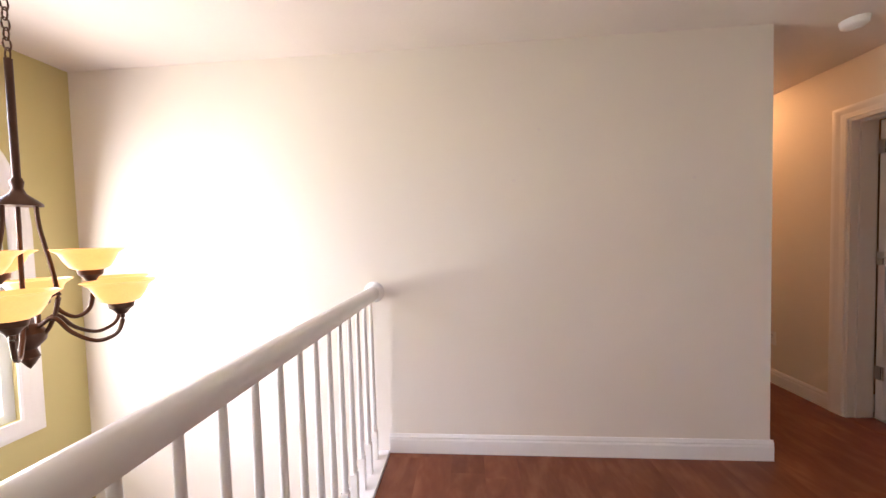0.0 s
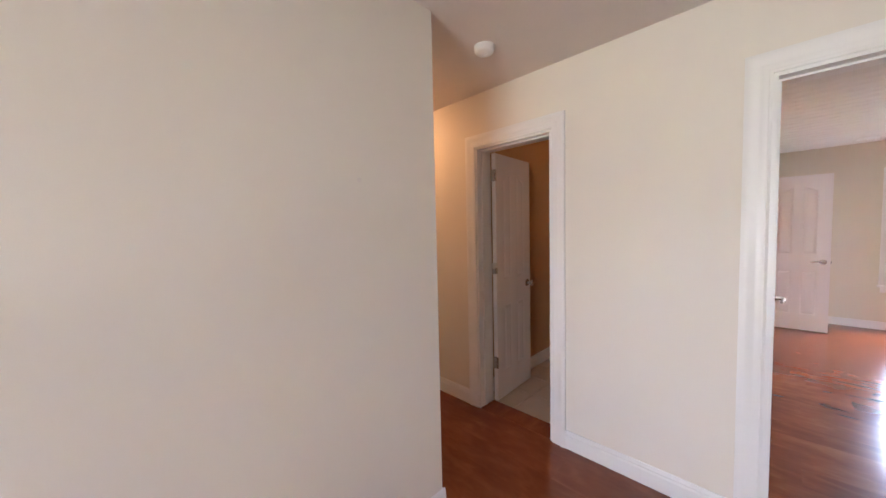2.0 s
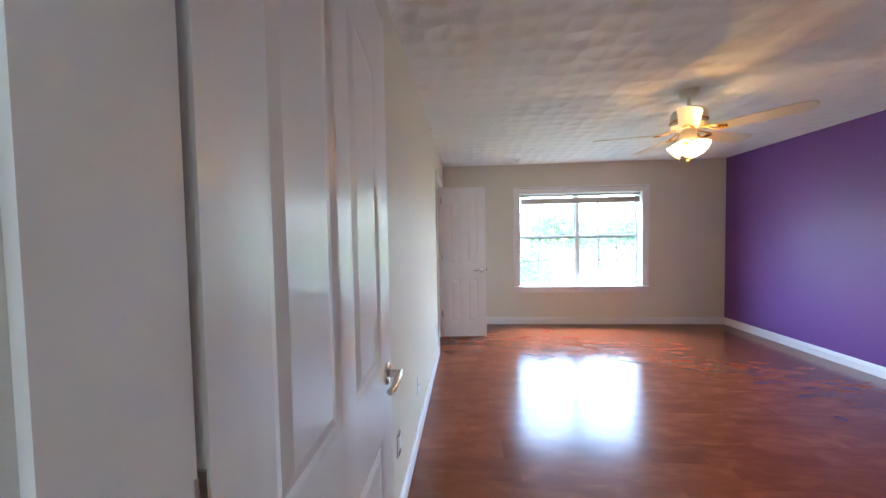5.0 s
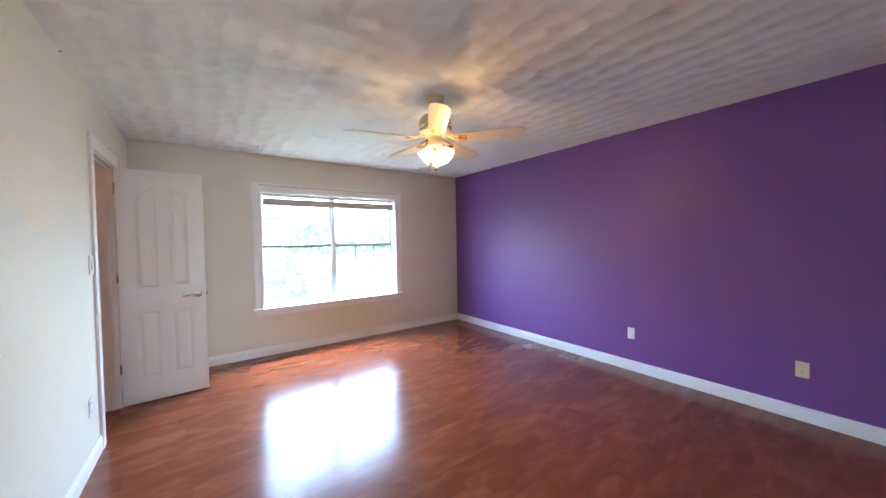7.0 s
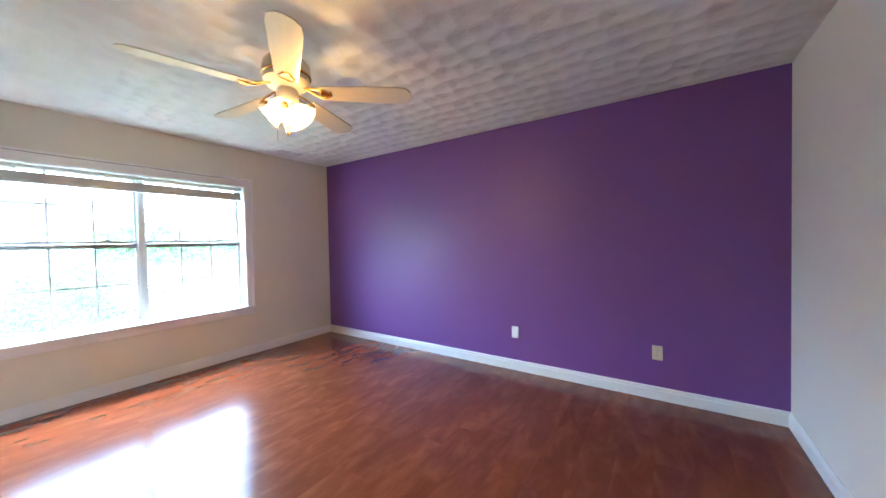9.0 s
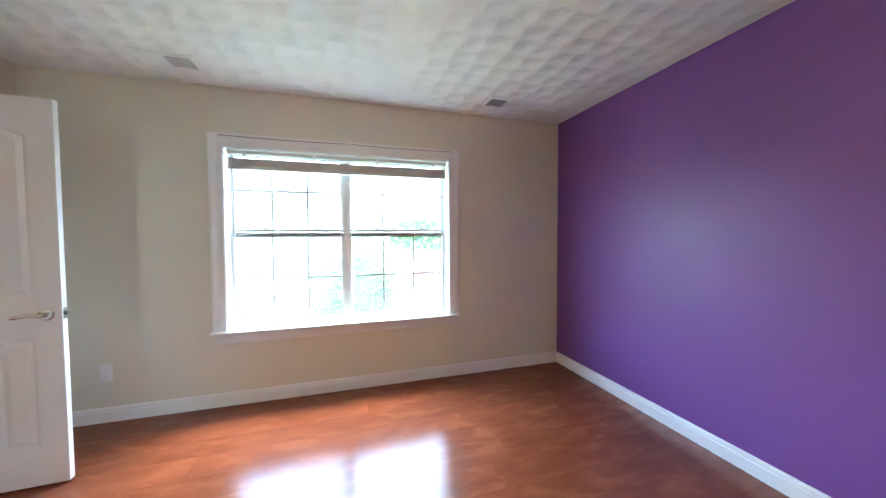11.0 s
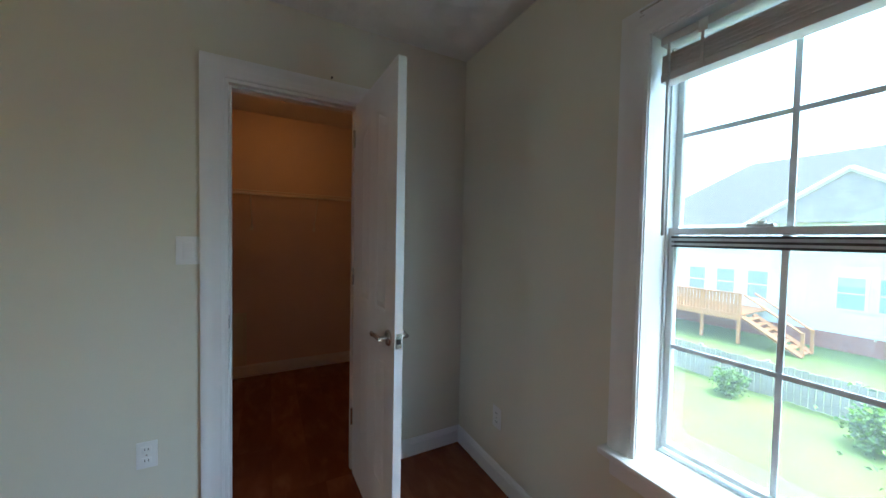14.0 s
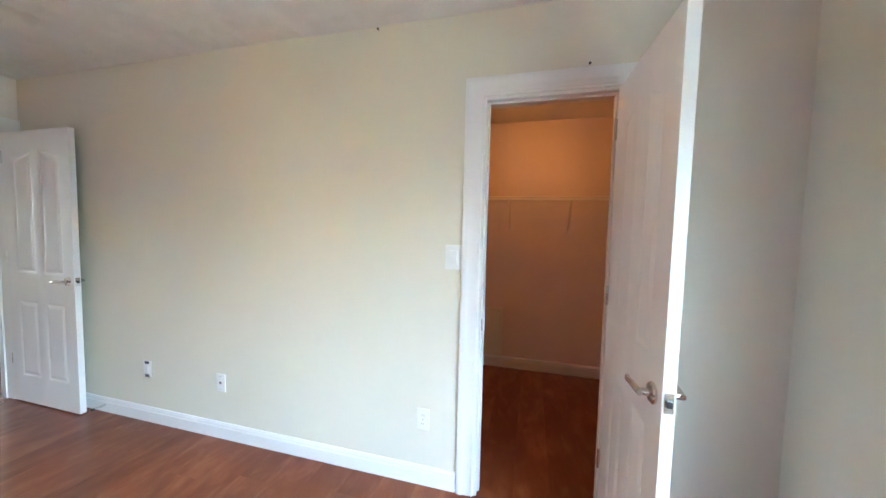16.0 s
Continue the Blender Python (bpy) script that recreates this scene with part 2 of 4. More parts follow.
SHINGLE = material("grey roof shingles", (0.085, 0.074, 0.07), 0.9, var=0.25, scale=2.0, bump=0.6, bump_scale=14)
GABLE = material("pale grey gable shingles", (0.37, 0.295, 0.28), 0.9, var=0.2, scale=2.0, bump=0.5, bump_scale=14)
BRICKRED = material("red brick base", (0.30, 0.12, 0.08), 0.85, var=0.3, scale=12, bump=0.5, bump_scale=30)
ASPHALT = material("pale concrete drive", (0.30, 0.29, 0.28), 0.9, var=0.12, scale=2)
CARPAINT = material("red car paint", (0.30, 0.015, 0.02), 0.25, coat=0.8, bump=0.0)
RUBBER = material("tyre rubber", (0.02, 0.02, 0.02), 0.8)
PALEGLASS = material("pale reflecting window glass", (0.34, 0.38, 0.42), 0.1, bump=0.0)
DARKGLASS = material("dark glass", (0.04, 0.05, 0.06), 0.08, bump=0.0)


# ---- mesh helpers ----
def box(bm, x0, x1, y0, y1, z0, z1, bevel=0.0):
    r = bmesh.ops.create_cube(bm, size=1)["verts"]
    for v in r:
        v.co = Vector(((x0 + x1) / 2 + v.co.x * (x1 - x0), (y0 + y1) / 2 + v.co.y * (y1 - y0), (z0 + z1) / 2 + v.co.z * (z1 - z0)))
    if bevel:
        edges = list({e for v in r for e in v.link_edges})
        bmesh.ops.bevel(bm, geom=edges, offset=bevel, segments=2, affect="EDGES", profile=0.6)
    return bm


def boxmesh(*a, bevel=0.0):
    return box(bmesh.new(), *a, bevel=bevel)


def rod(bm, p0, p1, r0, r1=None, n=12):
    p0, p1 = Vector(p0), Vector(p1)
    r1 = r0 if r1 is None else r1
    d = p1 - p0
    m = Matrix.Translation((p0 + p1) / 2) @ d.to_track_quat("Z", "Y").to_matrix().to_4x4()
    bmesh.ops.create_cone(bm, cap_ends=True, segments=n, radius1=r0, radius2=r1, depth=d.length, matrix=m)
    return bm


def tube(bm, pts, r, n=10):
    """A round tube along a list of points; r is one radius or one for each point."""
    rings = []
    pts = [Vector(p) for p in pts]
    for i, p in enumerate(pts):
        d = pts[min(i + 1, len(pts) - 1)] - pts[max(i - 1, 0)]
        q = d.to_track_quat("Z", "Y")
        rr = r[i] if isinstance(r, (list, tuple)) else r
        rings.append([bm.verts.new(p + q @ Vector((rr * math.cos(a), rr * math.sin(a), 0))) for a in [2 * math.pi * k / n for k in range(n)]])
    for a, b in zip(rings, rings[1:]):
        for k in range(n):
            bm.faces.new((a[k], a[(k + 1) % n], b[(k + 1) % n], b[k]))
    bm.faces.new(rings[0][::-1])
    bm.faces.new(rings[-1])
    return bm


def curve(pts, n=6):
    """A smooth run of points through those given."""
    pts = [Vector(p) for p in pts]
    out = []
    for i in range(len(pts) - 1):
        a, b, c, d = pts[max(i - 1, 0)], pts[i], pts[i + 1], pts[min(i + 2, len(pts) - 1)]
        for k in range(n):
            t = k / n
            out.append(0.5 * (2 * b + (c - a) * t + (2 * a - 5 * b + 4 * c - d) * t * t + (3 * b - a - 3 * c + d) * t ** 3))
    return out + [pts[-1]]


def lathe(bm, prof, n=28, m=Matrix(), wave=0.0, waves=0):
    """Turns a profile of (radius, height) about z; wave scallops it."""
    rings = []
    for r, z in prof:
        rings.append([bm.verts.new(m @ Vector((r * (1 + wave * math.cos(waves * a)) * math.cos(a), r * (1 + wave * math.cos(waves * a)) * math.sin(a), z)))
                      for a in [2 * math.pi * k / n for k in range(n)]])
    for a, b in zip(rings, rings[1:]):
        for k in range(n):
            bm.faces.new((a[k], a[(k + 1) % n], b[(k + 1) % n], b[k]))
    return bm


def sweep(bm, path, prof, place, closed=False):
    """Sweeps a moulding profile of (across, proud) along a flat path with mitred corners; place maps (a, b, proud) into the room."""
    n, rings = len(path), []
    for i, p in enumerate(path):
        p = Vector(p)
        din = (p - Vector(path[i - 1])).normalized() if (i or closed) else None
        dout = (Vector(path[(i + 1) % n]) - p).normalized() if (i < n - 1 or closed) else None
        din, dout = din or dout, dout or din
        na, nb = Vector((-din.y, din.x)), Vector((-dout.y, dout.x))
        mit = (na + nb) / max(1 + na.dot(nb), 0.2)
        rings.append([bm.verts.new(place(p.x + mit.x * u, p.y + mit.y * u, v)) for u, v in prof])
    k = len(prof)
    for i in range(n if closed else n - 1):
        a, b = rings[i], rings[(i + 1) % n]
        for j in range(k):
            bm.faces.new((a[j], a[(j + 1) % k], b[(j + 1) % k], b[j]))
    if not closed:
        bm.faces.new(rings[0])
        bm.faces.new(rings[-1][::-1])
    return bm


def finish(bm, smooth):
    bmesh.ops.recalc_face_normals(bm, faces=bm.faces)
    if smooth:
        for f in bm.faces:
            f.smooth = True
        for e in bm.edges:
            if len(e.link_faces) == 2 and e.calc_face_angle(0) > radians(38):
                e.smooth = False


def part(name, bm, mat, parent=None, label="", m=None, smooth=True):
    """Links a bmesh as one mesh object, under a thing or part if one is given."""
    finish(bm, smooth)
    me = bpy.data.meshes.new(name)
    bm.to_mesh(me)
    bm.free()
    me.materials.append(mat)
    ob = new(name, me)
    ob.parent = parent
    if m is not None:
        ob.matrix_basis = m
    if label:
        ob["label"] = label
    return ob


def setting(name, bm, mat, label, category, m=None, smooth=False):
    return tagged(part(name, bm, mat, None, "", m, smooth), label, category, "", "structure")


def thing(name, m, label, category, group="", kind=""):
    ob = new(name)
    ob.empty_display_size = 0.05
    ob.matrix_basis = m
    return tagged(ob, label, category, group, kind)


# ---- plan ----
WX = 0.165           # bedroom face of the wall between hall and bedroom
EX = 5.03            # bedroom face of the window wall
NY, SY = 0.972, -3.18
CH = 2.45            # ceiling height
W1Y, W1X = 2.035, -0.897
GX = -5.14           # green foyer wall
LAND = -3.11         # edge of the landing
LS = -1.7            # south end of the landing
FOY = -2.75          # foyer floor
ENTRY = (0.14, 0.89, 2.05)
BATH = (1.895, 2.512, 2.05)
CLOSET = (3.742, 4.355, 2.04)
WIN = (-2.005, -0.192, 0.585, 2.01)
HEND = 4.38


def wall_x(x0, x1, y0, y1, z0, z1, holes):
    """A wall that runs along y, with openings (y0, y1, z0, z1)."""
    bm, y = bmesh.new(), y0
    for a, b, c, d in sorted(holes):
        box(bm, x0, x1, y, a, z0, z1)
        if c > z0:
            box(bm, x0, x1, a, b, z0, c)
        if d < z1:
            box(bm, x0, x1, a, b, d, z1)
        y = b
    box(bm, x0, x1, y, y1, z0, z1)
    return bm


def wall_y(y0, y1, x0, x1, z0, z1, holes):
    bm = wall_x(y0, y1, x0, x1, z0, z1, holes)
    for v in bm.verts:
        v.co.x, v.co.y = v.co.y, v.co.x
    bmesh.ops.reverse_faces(bm, faces=bm.faces)
    return bm


setting("wall_hall_east", wall_x(0, WX, SY - 0.12, HEND, -0.05, CH, [(ENTRY[0], ENTRY[1], -0.05, ENTRY[2]), (BATH[0], BATH[1], -0.05, BATH[2])]),
        HALLPAINT, "ivory painted wall with two doorways off the hall", "wall")
setting("wall_bedroom_north", wall_y(NY, NY + 0.115, WX, EX, -0.05, CH, [(CLOSET[0], CLOSET[1], -0.05, CLOSET[2])]), CREAM,
        "cream painted bedroom wall with the closet doorway", "wall")
setting("wall_bedroom_south", boxmesh(WX, EX, SY - 0.12, SY, -0.05, CH), PURPLE, "deep purple painted accent wall", "wall")
setting("wall_bedroom_east", wall_x(EX, EX + 0.2, SY - 0.12, 2.82, -0.05, CH, [WIN]), CREAM, "cream painted wall with a wide double window", "wall")
setting("wall_landing", boxmesh(GX - 0.12, W1X, W1Y, W1Y + 0.12, FOY, CH), HALLPAINT, "large plain ivory wall above the open foyer", "wall")
setting("wall_corridor_west", boxmesh(W1X - 0.115, W1X, W1Y + 0.12, HEND, -0.05, CH), HALLPAINT, "ivory corridor wall", "wall")
setting("wall_corridor_end", wall_y(HEND, HEND + 0.115, W1X - 0.115, WX, -0.05, CH, [(-0.80, -0.12, -0.05, 2.04)]), HALLPAINT,
        "ivory wall at the corridor end with a doorway", "wall")
setting("wall_landing_south", boxmesh(GX - 0.12, 0, LS - 0.12, LS, FOY, CH), HALLPAINT, "plain ivory wall closing the landing", "wall")
setting("wall_landing_below", boxmesh(LAND - 0.12, LAND - 0.02, LS, W1Y, FOY, -0.22), HALLPAINT, "ivory wall under the landing edge", "wall")
setting("wall_bathroom_north", boxmesh(WX, 2.8, 2.60, 2.70, -0.05, CH), TAN, "tan painted bathroom wall", "wall")
setting("wall_bathroom_east", boxmesh(2.8, 2.9, NY + 0.115, 2.70, -0.05, CH), TAN, "tan painted bathroom end wall", "wall")
setting("wall_bathroom_south", boxmesh(WX, 2.8, NY + 0.117, NY + 0.13, -0.05, CH), TAN, "tan painted bathroom side wall", "wall")
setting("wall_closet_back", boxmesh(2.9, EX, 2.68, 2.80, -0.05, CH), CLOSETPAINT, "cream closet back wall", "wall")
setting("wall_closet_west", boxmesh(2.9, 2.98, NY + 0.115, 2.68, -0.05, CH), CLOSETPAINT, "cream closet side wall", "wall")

# green foyer wall with an arched window
AY, AR, AS, AZ = 0.90, 0.80, 1.44, 0.36     # centre, radius, spring height, sill


def arched_wall():
    bm = bmesh.new()
    x0, x1 = GX - 0.12, GX
    box(bm, x0, x1, LS - 0.12, AY - AR, FOY, CH)
    box(bm, x0, x1, AY + AR, W1Y, FOY, CH)
    box(bm, x0, x1, AY - AR, AY + AR, FOY, AZ)
    n = 24
    pts = [(AY - AR * math.cos(math.pi * k / n), AS + AR * math.sin(math.pi * k / n)) for k in range(n + 1)]
    for (ya, za), (yb, zb) in zip(pts, pts[1:]):
        v = [[bm.verts.new((x, y, z)) for y, z in ((ya, za), (yb, zb), (yb, CH), (ya, CH))] for x in (x0, x1)]
        bm.faces.new(v[0])
        bm.faces.new(v[1])
        bm.faces.new((v[0][0], v[0][1], v[1][1], v[1][0]))
        bm.faces.new((v[0][3], v[0][2], v[1][2], v[1][3]))
    return bm


setting("wall_foyer_west", arched_wall(), GREEN, "olive green foyer wall with an arched window", "wall")

# ceilings
setting("ceiling_bedroom", boxmesh(WX, EX, SY, NY, CH, CH + 0.1), CEIL_BED, "white ceiling with stomped plaster texture", "ceiling")
setting("ceiling_hall", boxmesh(GX, 0, LS, HEND, CH, CH + 0.1), CEIL_HALL, "flat white hall ceiling", "ceiling")
setting("ceiling_closet", boxmesh(2.98, EX, NY + 0.115, 2.68, CH, CH + 0.1), CEIL_HALL, "flat white closet ceiling", "ceiling")
setting("ceiling_bathroom", boxmesh(WX, 2.8, NY + 0.13, 2.6, CH, CH + 0.1), CEIL_HALL, "flat white bathroom ceiling", "ceiling")
setting("roof", boxmesh(GX - 0.3, EX + 0.4, SY - 0.3, HEND + 0.3, CH + 0.12, CH + 0.3), SHINGLE, "flat cover over the upper floor", "roof")

# floors: bases (planks and tiles are laid on them at the end)
floor_bed = setting("floor_bedroom", boxmesh(WX, EX, SY, NY, -0.05, -0.012), SUBFLOOR, "cherry laminate plank floor, glossy", "floor")
floor_hall = setting("floor_hall", box(boxmesh(LAND + 0.002, WX, LS, W1Y, -0.05, -0.012), W1X, WX, W1Y, HEND, -0.05, -0.012), SUBFLOOR, "cherry laminate plank floor of the hall", "floor")
floor_closet = setting("floor_closet", boxmesh(2.98, EX, NY, 2.68, -0.052, -0.0125), SUBFLOOR, "cherry laminate closet floor", "floor")
floor_bath = setting("floor_bathroom", boxmesh(WX, 2.8, NY + 0.13, 2.6, -0.05, -0.010), GROUT, "beige tiled bathroom floor", "floor")
setting("floor_foyer", boxmesh(GX, LAND - 0.02, LS, W1Y, FOY - 0.1, FOY), PLANK, "wood floor of the foyer below", "floor")
setting("landing_edge", boxmesh(LAND - 0.13, LAND, LS, W1Y - 0.002, -0.22, 0.012, bevel=0.006), TRIM, "white painted shoe and fascia along the landing edge", "trim")

# ---- trim ----
BASE = [(0, 0), (0.013, 0), (0.013, 0.68), (0.009, 0.78), (0.012, 0.84), (0.006, 1.0), (0, 1.0)]


def baseboard(p0, p1, inward, h, mat=TRIM):
    """A moulded baseboard from p0 to p1 along a wall; inward points into the room."""
    bm = bmesh.new()
    a, b, nrm = Vector((*p0, 0)), Vector((*p1, 0)), Vector((*inward, 0))
    rings = [[bm.verts.new(p + nrm * (0.001 + t) + Vector((0, 0, 0.001 + z * h))) for t, z in BASE] for p in (a, b)]
    for j in range(len(BASE)):
        k = (j + 1) % len(BASE)
        bm.faces.new((rings[0][j], rings[0][k], rings[1][k], rings[1][j]))
    bm.faces.new(rings[0])
    bm.faces.new(rings[1][::-1])
    return setting("baseboard", bm, mat, "white moulded baseboard along the wall", "baseboard")


BH, HH = 0.105, 0.118
CW = 0.09
baseboard((WX, SY), (EX, SY), (0, 1), BH)
baseboard((EX, SY + 0.014), (EX, NY - 0.014), (-1, 0), BH)
baseboard((WX, SY + 0.014), (WX, ENTRY[0] - CW), (1, 0), BH)
baseboard((WX, NY), (CLOSET[0] - CW - 0.01, NY), (0, -1), BH)
baseboard((CLOSET[1] + CW + 0.01, NY), (EX, NY), (0, -1), BH)
baseboard((LAND, W1Y), (W1X + 0.013, W1Y), (0, -1), HH)
baseboard((W1X, W1Y), (W1X, HEND - 0.014), (1, 0), HH)
baseboard((0, BATH[1] + CW), (0, HEND - 0.014), (-1, 0), HH)
baseboard((0, ENTRY[1] + CW), (0, BATH[0] - CW), (-1, 0), HH)
baseboard((0, LS), (0, ENTRY[0] - CW), (-1, 0), HH)
baseboard((LAND, LS), (0, LS), (0, 1), HH)
baseboard((WX + 0.1, 2.60), (2.8, 2.60), (0, -1), 0.12)
baseboard((2.8, NY + 0.13), (2.8, 2.59), (-1, 0), 0.12)
baseboard((2.98, 2.68), (EX, 2.68), (0, -1), 0.11)
baseboard((EX, NY + 0.12), (EX, 2.67), (-1, 0), 0.11)
baseboard((2.98, NY + 0.12), (2.98, 2.67), (1, 0), 0.11)

CASE = [(0, 0.001), (0, 0.010), (0.010, 0.014), (0.018, 0.011), (0.034, 0.015), (0.046, 0.012), (0.060, 0.018), (0.078, 0.020), (0.09, 0.016), (0.09, 0.001)]


def door_frame(name, a0, a1, top, thick, place, label):
    """Jambs, stops and a casing on both faces of a doorway; place maps (along, up, depth from the near face outwards) into the room."""
    root = thing(name, Matrix(), label, "door frame", "", "structure")
    path = [(a1, 0.0), (a1, top), (a0, top), (a0, 0.0)]
    part("casing", sweep(bmesh.new(), path, [(-u - 0.004, v) for u, v in CASE], place), TRIM, root)
    part("casing", sweep(bmesh.new(), path, [(-u - 0.004, -thick - v) for u, v in CASE], place), TRIM, root)
    jam = [(0.012, 0.002), (0.012, -thick - 0.002), (-0.004, -thick - 0.002), (-0.004, 0.002)]
    part("jamb", sweep(bmesh.new(), path, jam, place), TRIM, root)
    stop = [(0.022, -thick * 0.30), (0.022, -thick * 0.30 - 0.03), (0.0121, -thick * 0.30 - 0.03), (0.0121, -thick * 0.30)]
    part("door_stop_moulding", sweep(bmesh.new(), path, stop, place), TRIM, root)
    return root


ef = door_frame("door_frame", *ENTRY, WX, lambda a, b, v: (-v, a, b), "white painted frame of the bedroom doorway")
bf = door_frame("door_frame", *BATH, WX, lambda a, b, v: (-v, a, b), "white painted frame of the bathroom doorway")
cf = door_frame("door_frame", *CLOSET, 0.115, lambda a, b, v: (a, NY - v, b), "white painted frame of the closet doorway")
hf = door_frame("door_frame", -0.80, -0.12, 2.04, 0.115, lambda a, b, v: (a, HEND - v, b), "white painted frame at the corridor end")
part("strike_plate", boxmesh(CLOSET[0] + 0.0122, CLOSET[0] + 0.0145, NY + 0.012, NY + 0.036, 0.88, 0.94), STEEL, cf, "nickel strike plate")
part("strike_plate", boxmesh(WX - 0.04, WX - 0.012, ENTRY[0] + 0.0122, ENTRY[0] + 0.0145, 0.93, 0.99), STEEL, ef, "nickel strike plate")
setting("threshold", boxmesh(0.0, WX, BATH[0] + 0.014, BATH[1] - 0.014, -0.012, 0.006, bevel=0.003), PLANK, "narrow wooden threshold strip at the bathroom", "threshold")


# ---- doors ----
def door(name, w, h, m, label, lever_z, knob=False, hinge_front=False):
    """A moulded four-panel door: two tall panels with sloping shoulders over two short ones, hinged at x = 0; the leaf lies in y 0 to 0.035."""
    th = 0.035
    root = thing(name, m, label, "door", "", "structure")
    st, mid = 0.105, 0.075
    pw = (w - 2 * st - mid) / 2
    xs = [0, st, st + pw, st + pw + mid, w - st, w]
    zs = [0.01, 0.21, 0.80, 1.0, h - 0.13, h]
    drop = 0.055    # the outer shoulders of the arched upper panels
    bm = bmesh.new()
    for y, flip in ((0.0, False), (th, True)):
        grid = [[bm.verts.new((x, y, z - (drop if (i, j) in ((4, 1), (4, 4)) else 0))) for j, x in enumerate(xs)] for i, z in enumerate(zs)]
        for i in range(5):
            for j in range(5):
                f = bm.faces.new((grid[i][j], grid[i][j + 1], grid[i + 1][j + 1], grid[i + 1][j]))
                if flip:
                    f.normal_flip()
    bmesh.ops.recalc_face_normals(bm, faces=bm.faces)
    bm.normal_update()
    pan = [f for f in bm.faces if any(abs(f.calc_center_median().x - c) < 0.02 for c in (st + pw / 2, st + pw * 1.5 + mid))
           and (0.3 < f.calc_center_median().z < 0.7 or 1.1 < f.calc_center_median().z < h - 0.2)]
    for f in pan:
        if (f.calc_center_median().y < th / 2) != (f.normal.y < 0):
            f.normal_flip()
    bm.normal_update()
    bmesh.ops.inset_individual(bm, faces=pan, thickness=0.014, depth=-0.0065)
    edge = [((xs[0], 0), (xs[0], th)), ((xs[-1], 0), (xs[-1], th))]
    for (xa, ya), (xb, yb) in edge:
        bm.faces.new([bm.verts.new(c) for c in ((xa, ya, zs[0]), (xb, yb, zs[0]), (xb, yb, h), (xa, ya, h))])
    for z in (zs[0], h):
        bm.faces.new([bm.verts.new(c) for c in ((0, 0, z), (w, 0, z), (w, th, z), (0, th, z))])
    bmesh.ops.remove_doubles(bm, verts=bm.verts, dist=0.0004)
    part("leaf", bm, DOORPAINT, root)
    for x in (st, st + pw + mid):
        for za, zb in ((0.21, 0.80), (1.0, h - 0.13)):
            for s in (0, 1):
                b2 = bmesh.new()
                y0 = 0.0065 if s == 0 else th - 0.0065
                d = -1 if s == 0 else 1
                o, i = 0.020, 0.045
                ta = zb - (drop if zb > 1.2 and x == st else 0)
                tb = zb - (drop if zb > 1.2 and x != st else 0)
                lo = [b2.verts.new(c) for c in ((x + o, y0, za + o), (x + pw - o, y0, za + o), (x + pw - o, y0, tb - o), (x + o, y0, ta - o))]
                hi = [b2.verts.new((c[0], y0 + d * 0.0045, c[1])) for c in ((x + i, za + i), (x + pw - i, za + i), (x + pw - i, tb - i), (x + i, ta - i))]
                b2.faces.new(hi)
                for k in range(4):
                    b2.faces.new((lo[k], lo[(k + 1) % 4], hi[(k + 1) % 4], hi[k]))
                part("panel", b2, DOORPAINT, root, smooth=False)
    for s in (-1, 1):
        y = 0.0 if s < 0 else th
        c = Vector((w - 0.062, y, lever_z))
        hd = part("handle", lathe(bmesh.new(), [(0.0, 0.0), (0.033, 0.0), (0.033, 0.005), (0.028, 0.010), (0.012, 0.012), (0.011, 0.040), (0.0, 0.040)], 24,
                                  Matrix.Translation(c) @ pose(0, 0, 0, 90 if s < 0 else -90)), STEEL, root, "satin nickel rose")
        if knob:
            part("knob", lathe(bmesh.new(), [(0.010, 0.03), (0.014, 0.036), (0.026, 0.046), (0.028, 0.056), (0.022, 0.066), (0.0, 0.070)], 24,
                               Matrix.Translation(c) @ pose(0, 0, 0, 90 if s < 0 else -90)), STEEL, hd, "nickel door knob")
        else:
            pts = [c + Vector((dx, s * 0.040 + dy * s, dz)) for dx, dy, dz in
                   ((0.012, 0, 0), (-0.005, 0.002, 0.001), (-0.03, 0.004, 0.004), (-0.06, 0.004, 0.003), (-0.09, 0.002, -0.003), (-0.112, -0.004, -0.004))]
            part("lever", tube(bmesh.new(), curve(pts, 3), 0.0092, 12), STEEL, hd, "curved nickel lever")
    part("latch_plate", boxmesh(w - 0.001, w + 0.0025, 0.005, 0.030, lever_z - 0.03, lever_z + 0.03), STEEL, root, "nickel latch plate")
    part("latch_bolt", boxmesh(w + 0.002, w + 0.011, 0.010, 0.024, lever_z - 0.010, lever_z + 0.010, bevel=0.002), DARKMETAL, root, "dark latch bolt")
    hy = -0.004 if not hinge_front else th + 0.004
    for z in (0.33, 1.11, 1.855):
        hb = bmesh.new()
        rod(hb, (-0.006, hy, z - 0.045), (-0.006, hy, z + 0.045), 0.007, n=10)
        box(hb, -0.0025, -0.0005, 0.002, 0.033, z - 0.045, z + 0.045)
        box(hb, -0.014, -0.0115, 0.002, 0.033, z - 0.045, z + 0.045)
        part("hinge", hb, STEEL, root, "satin nickel butt hinge")
    return root


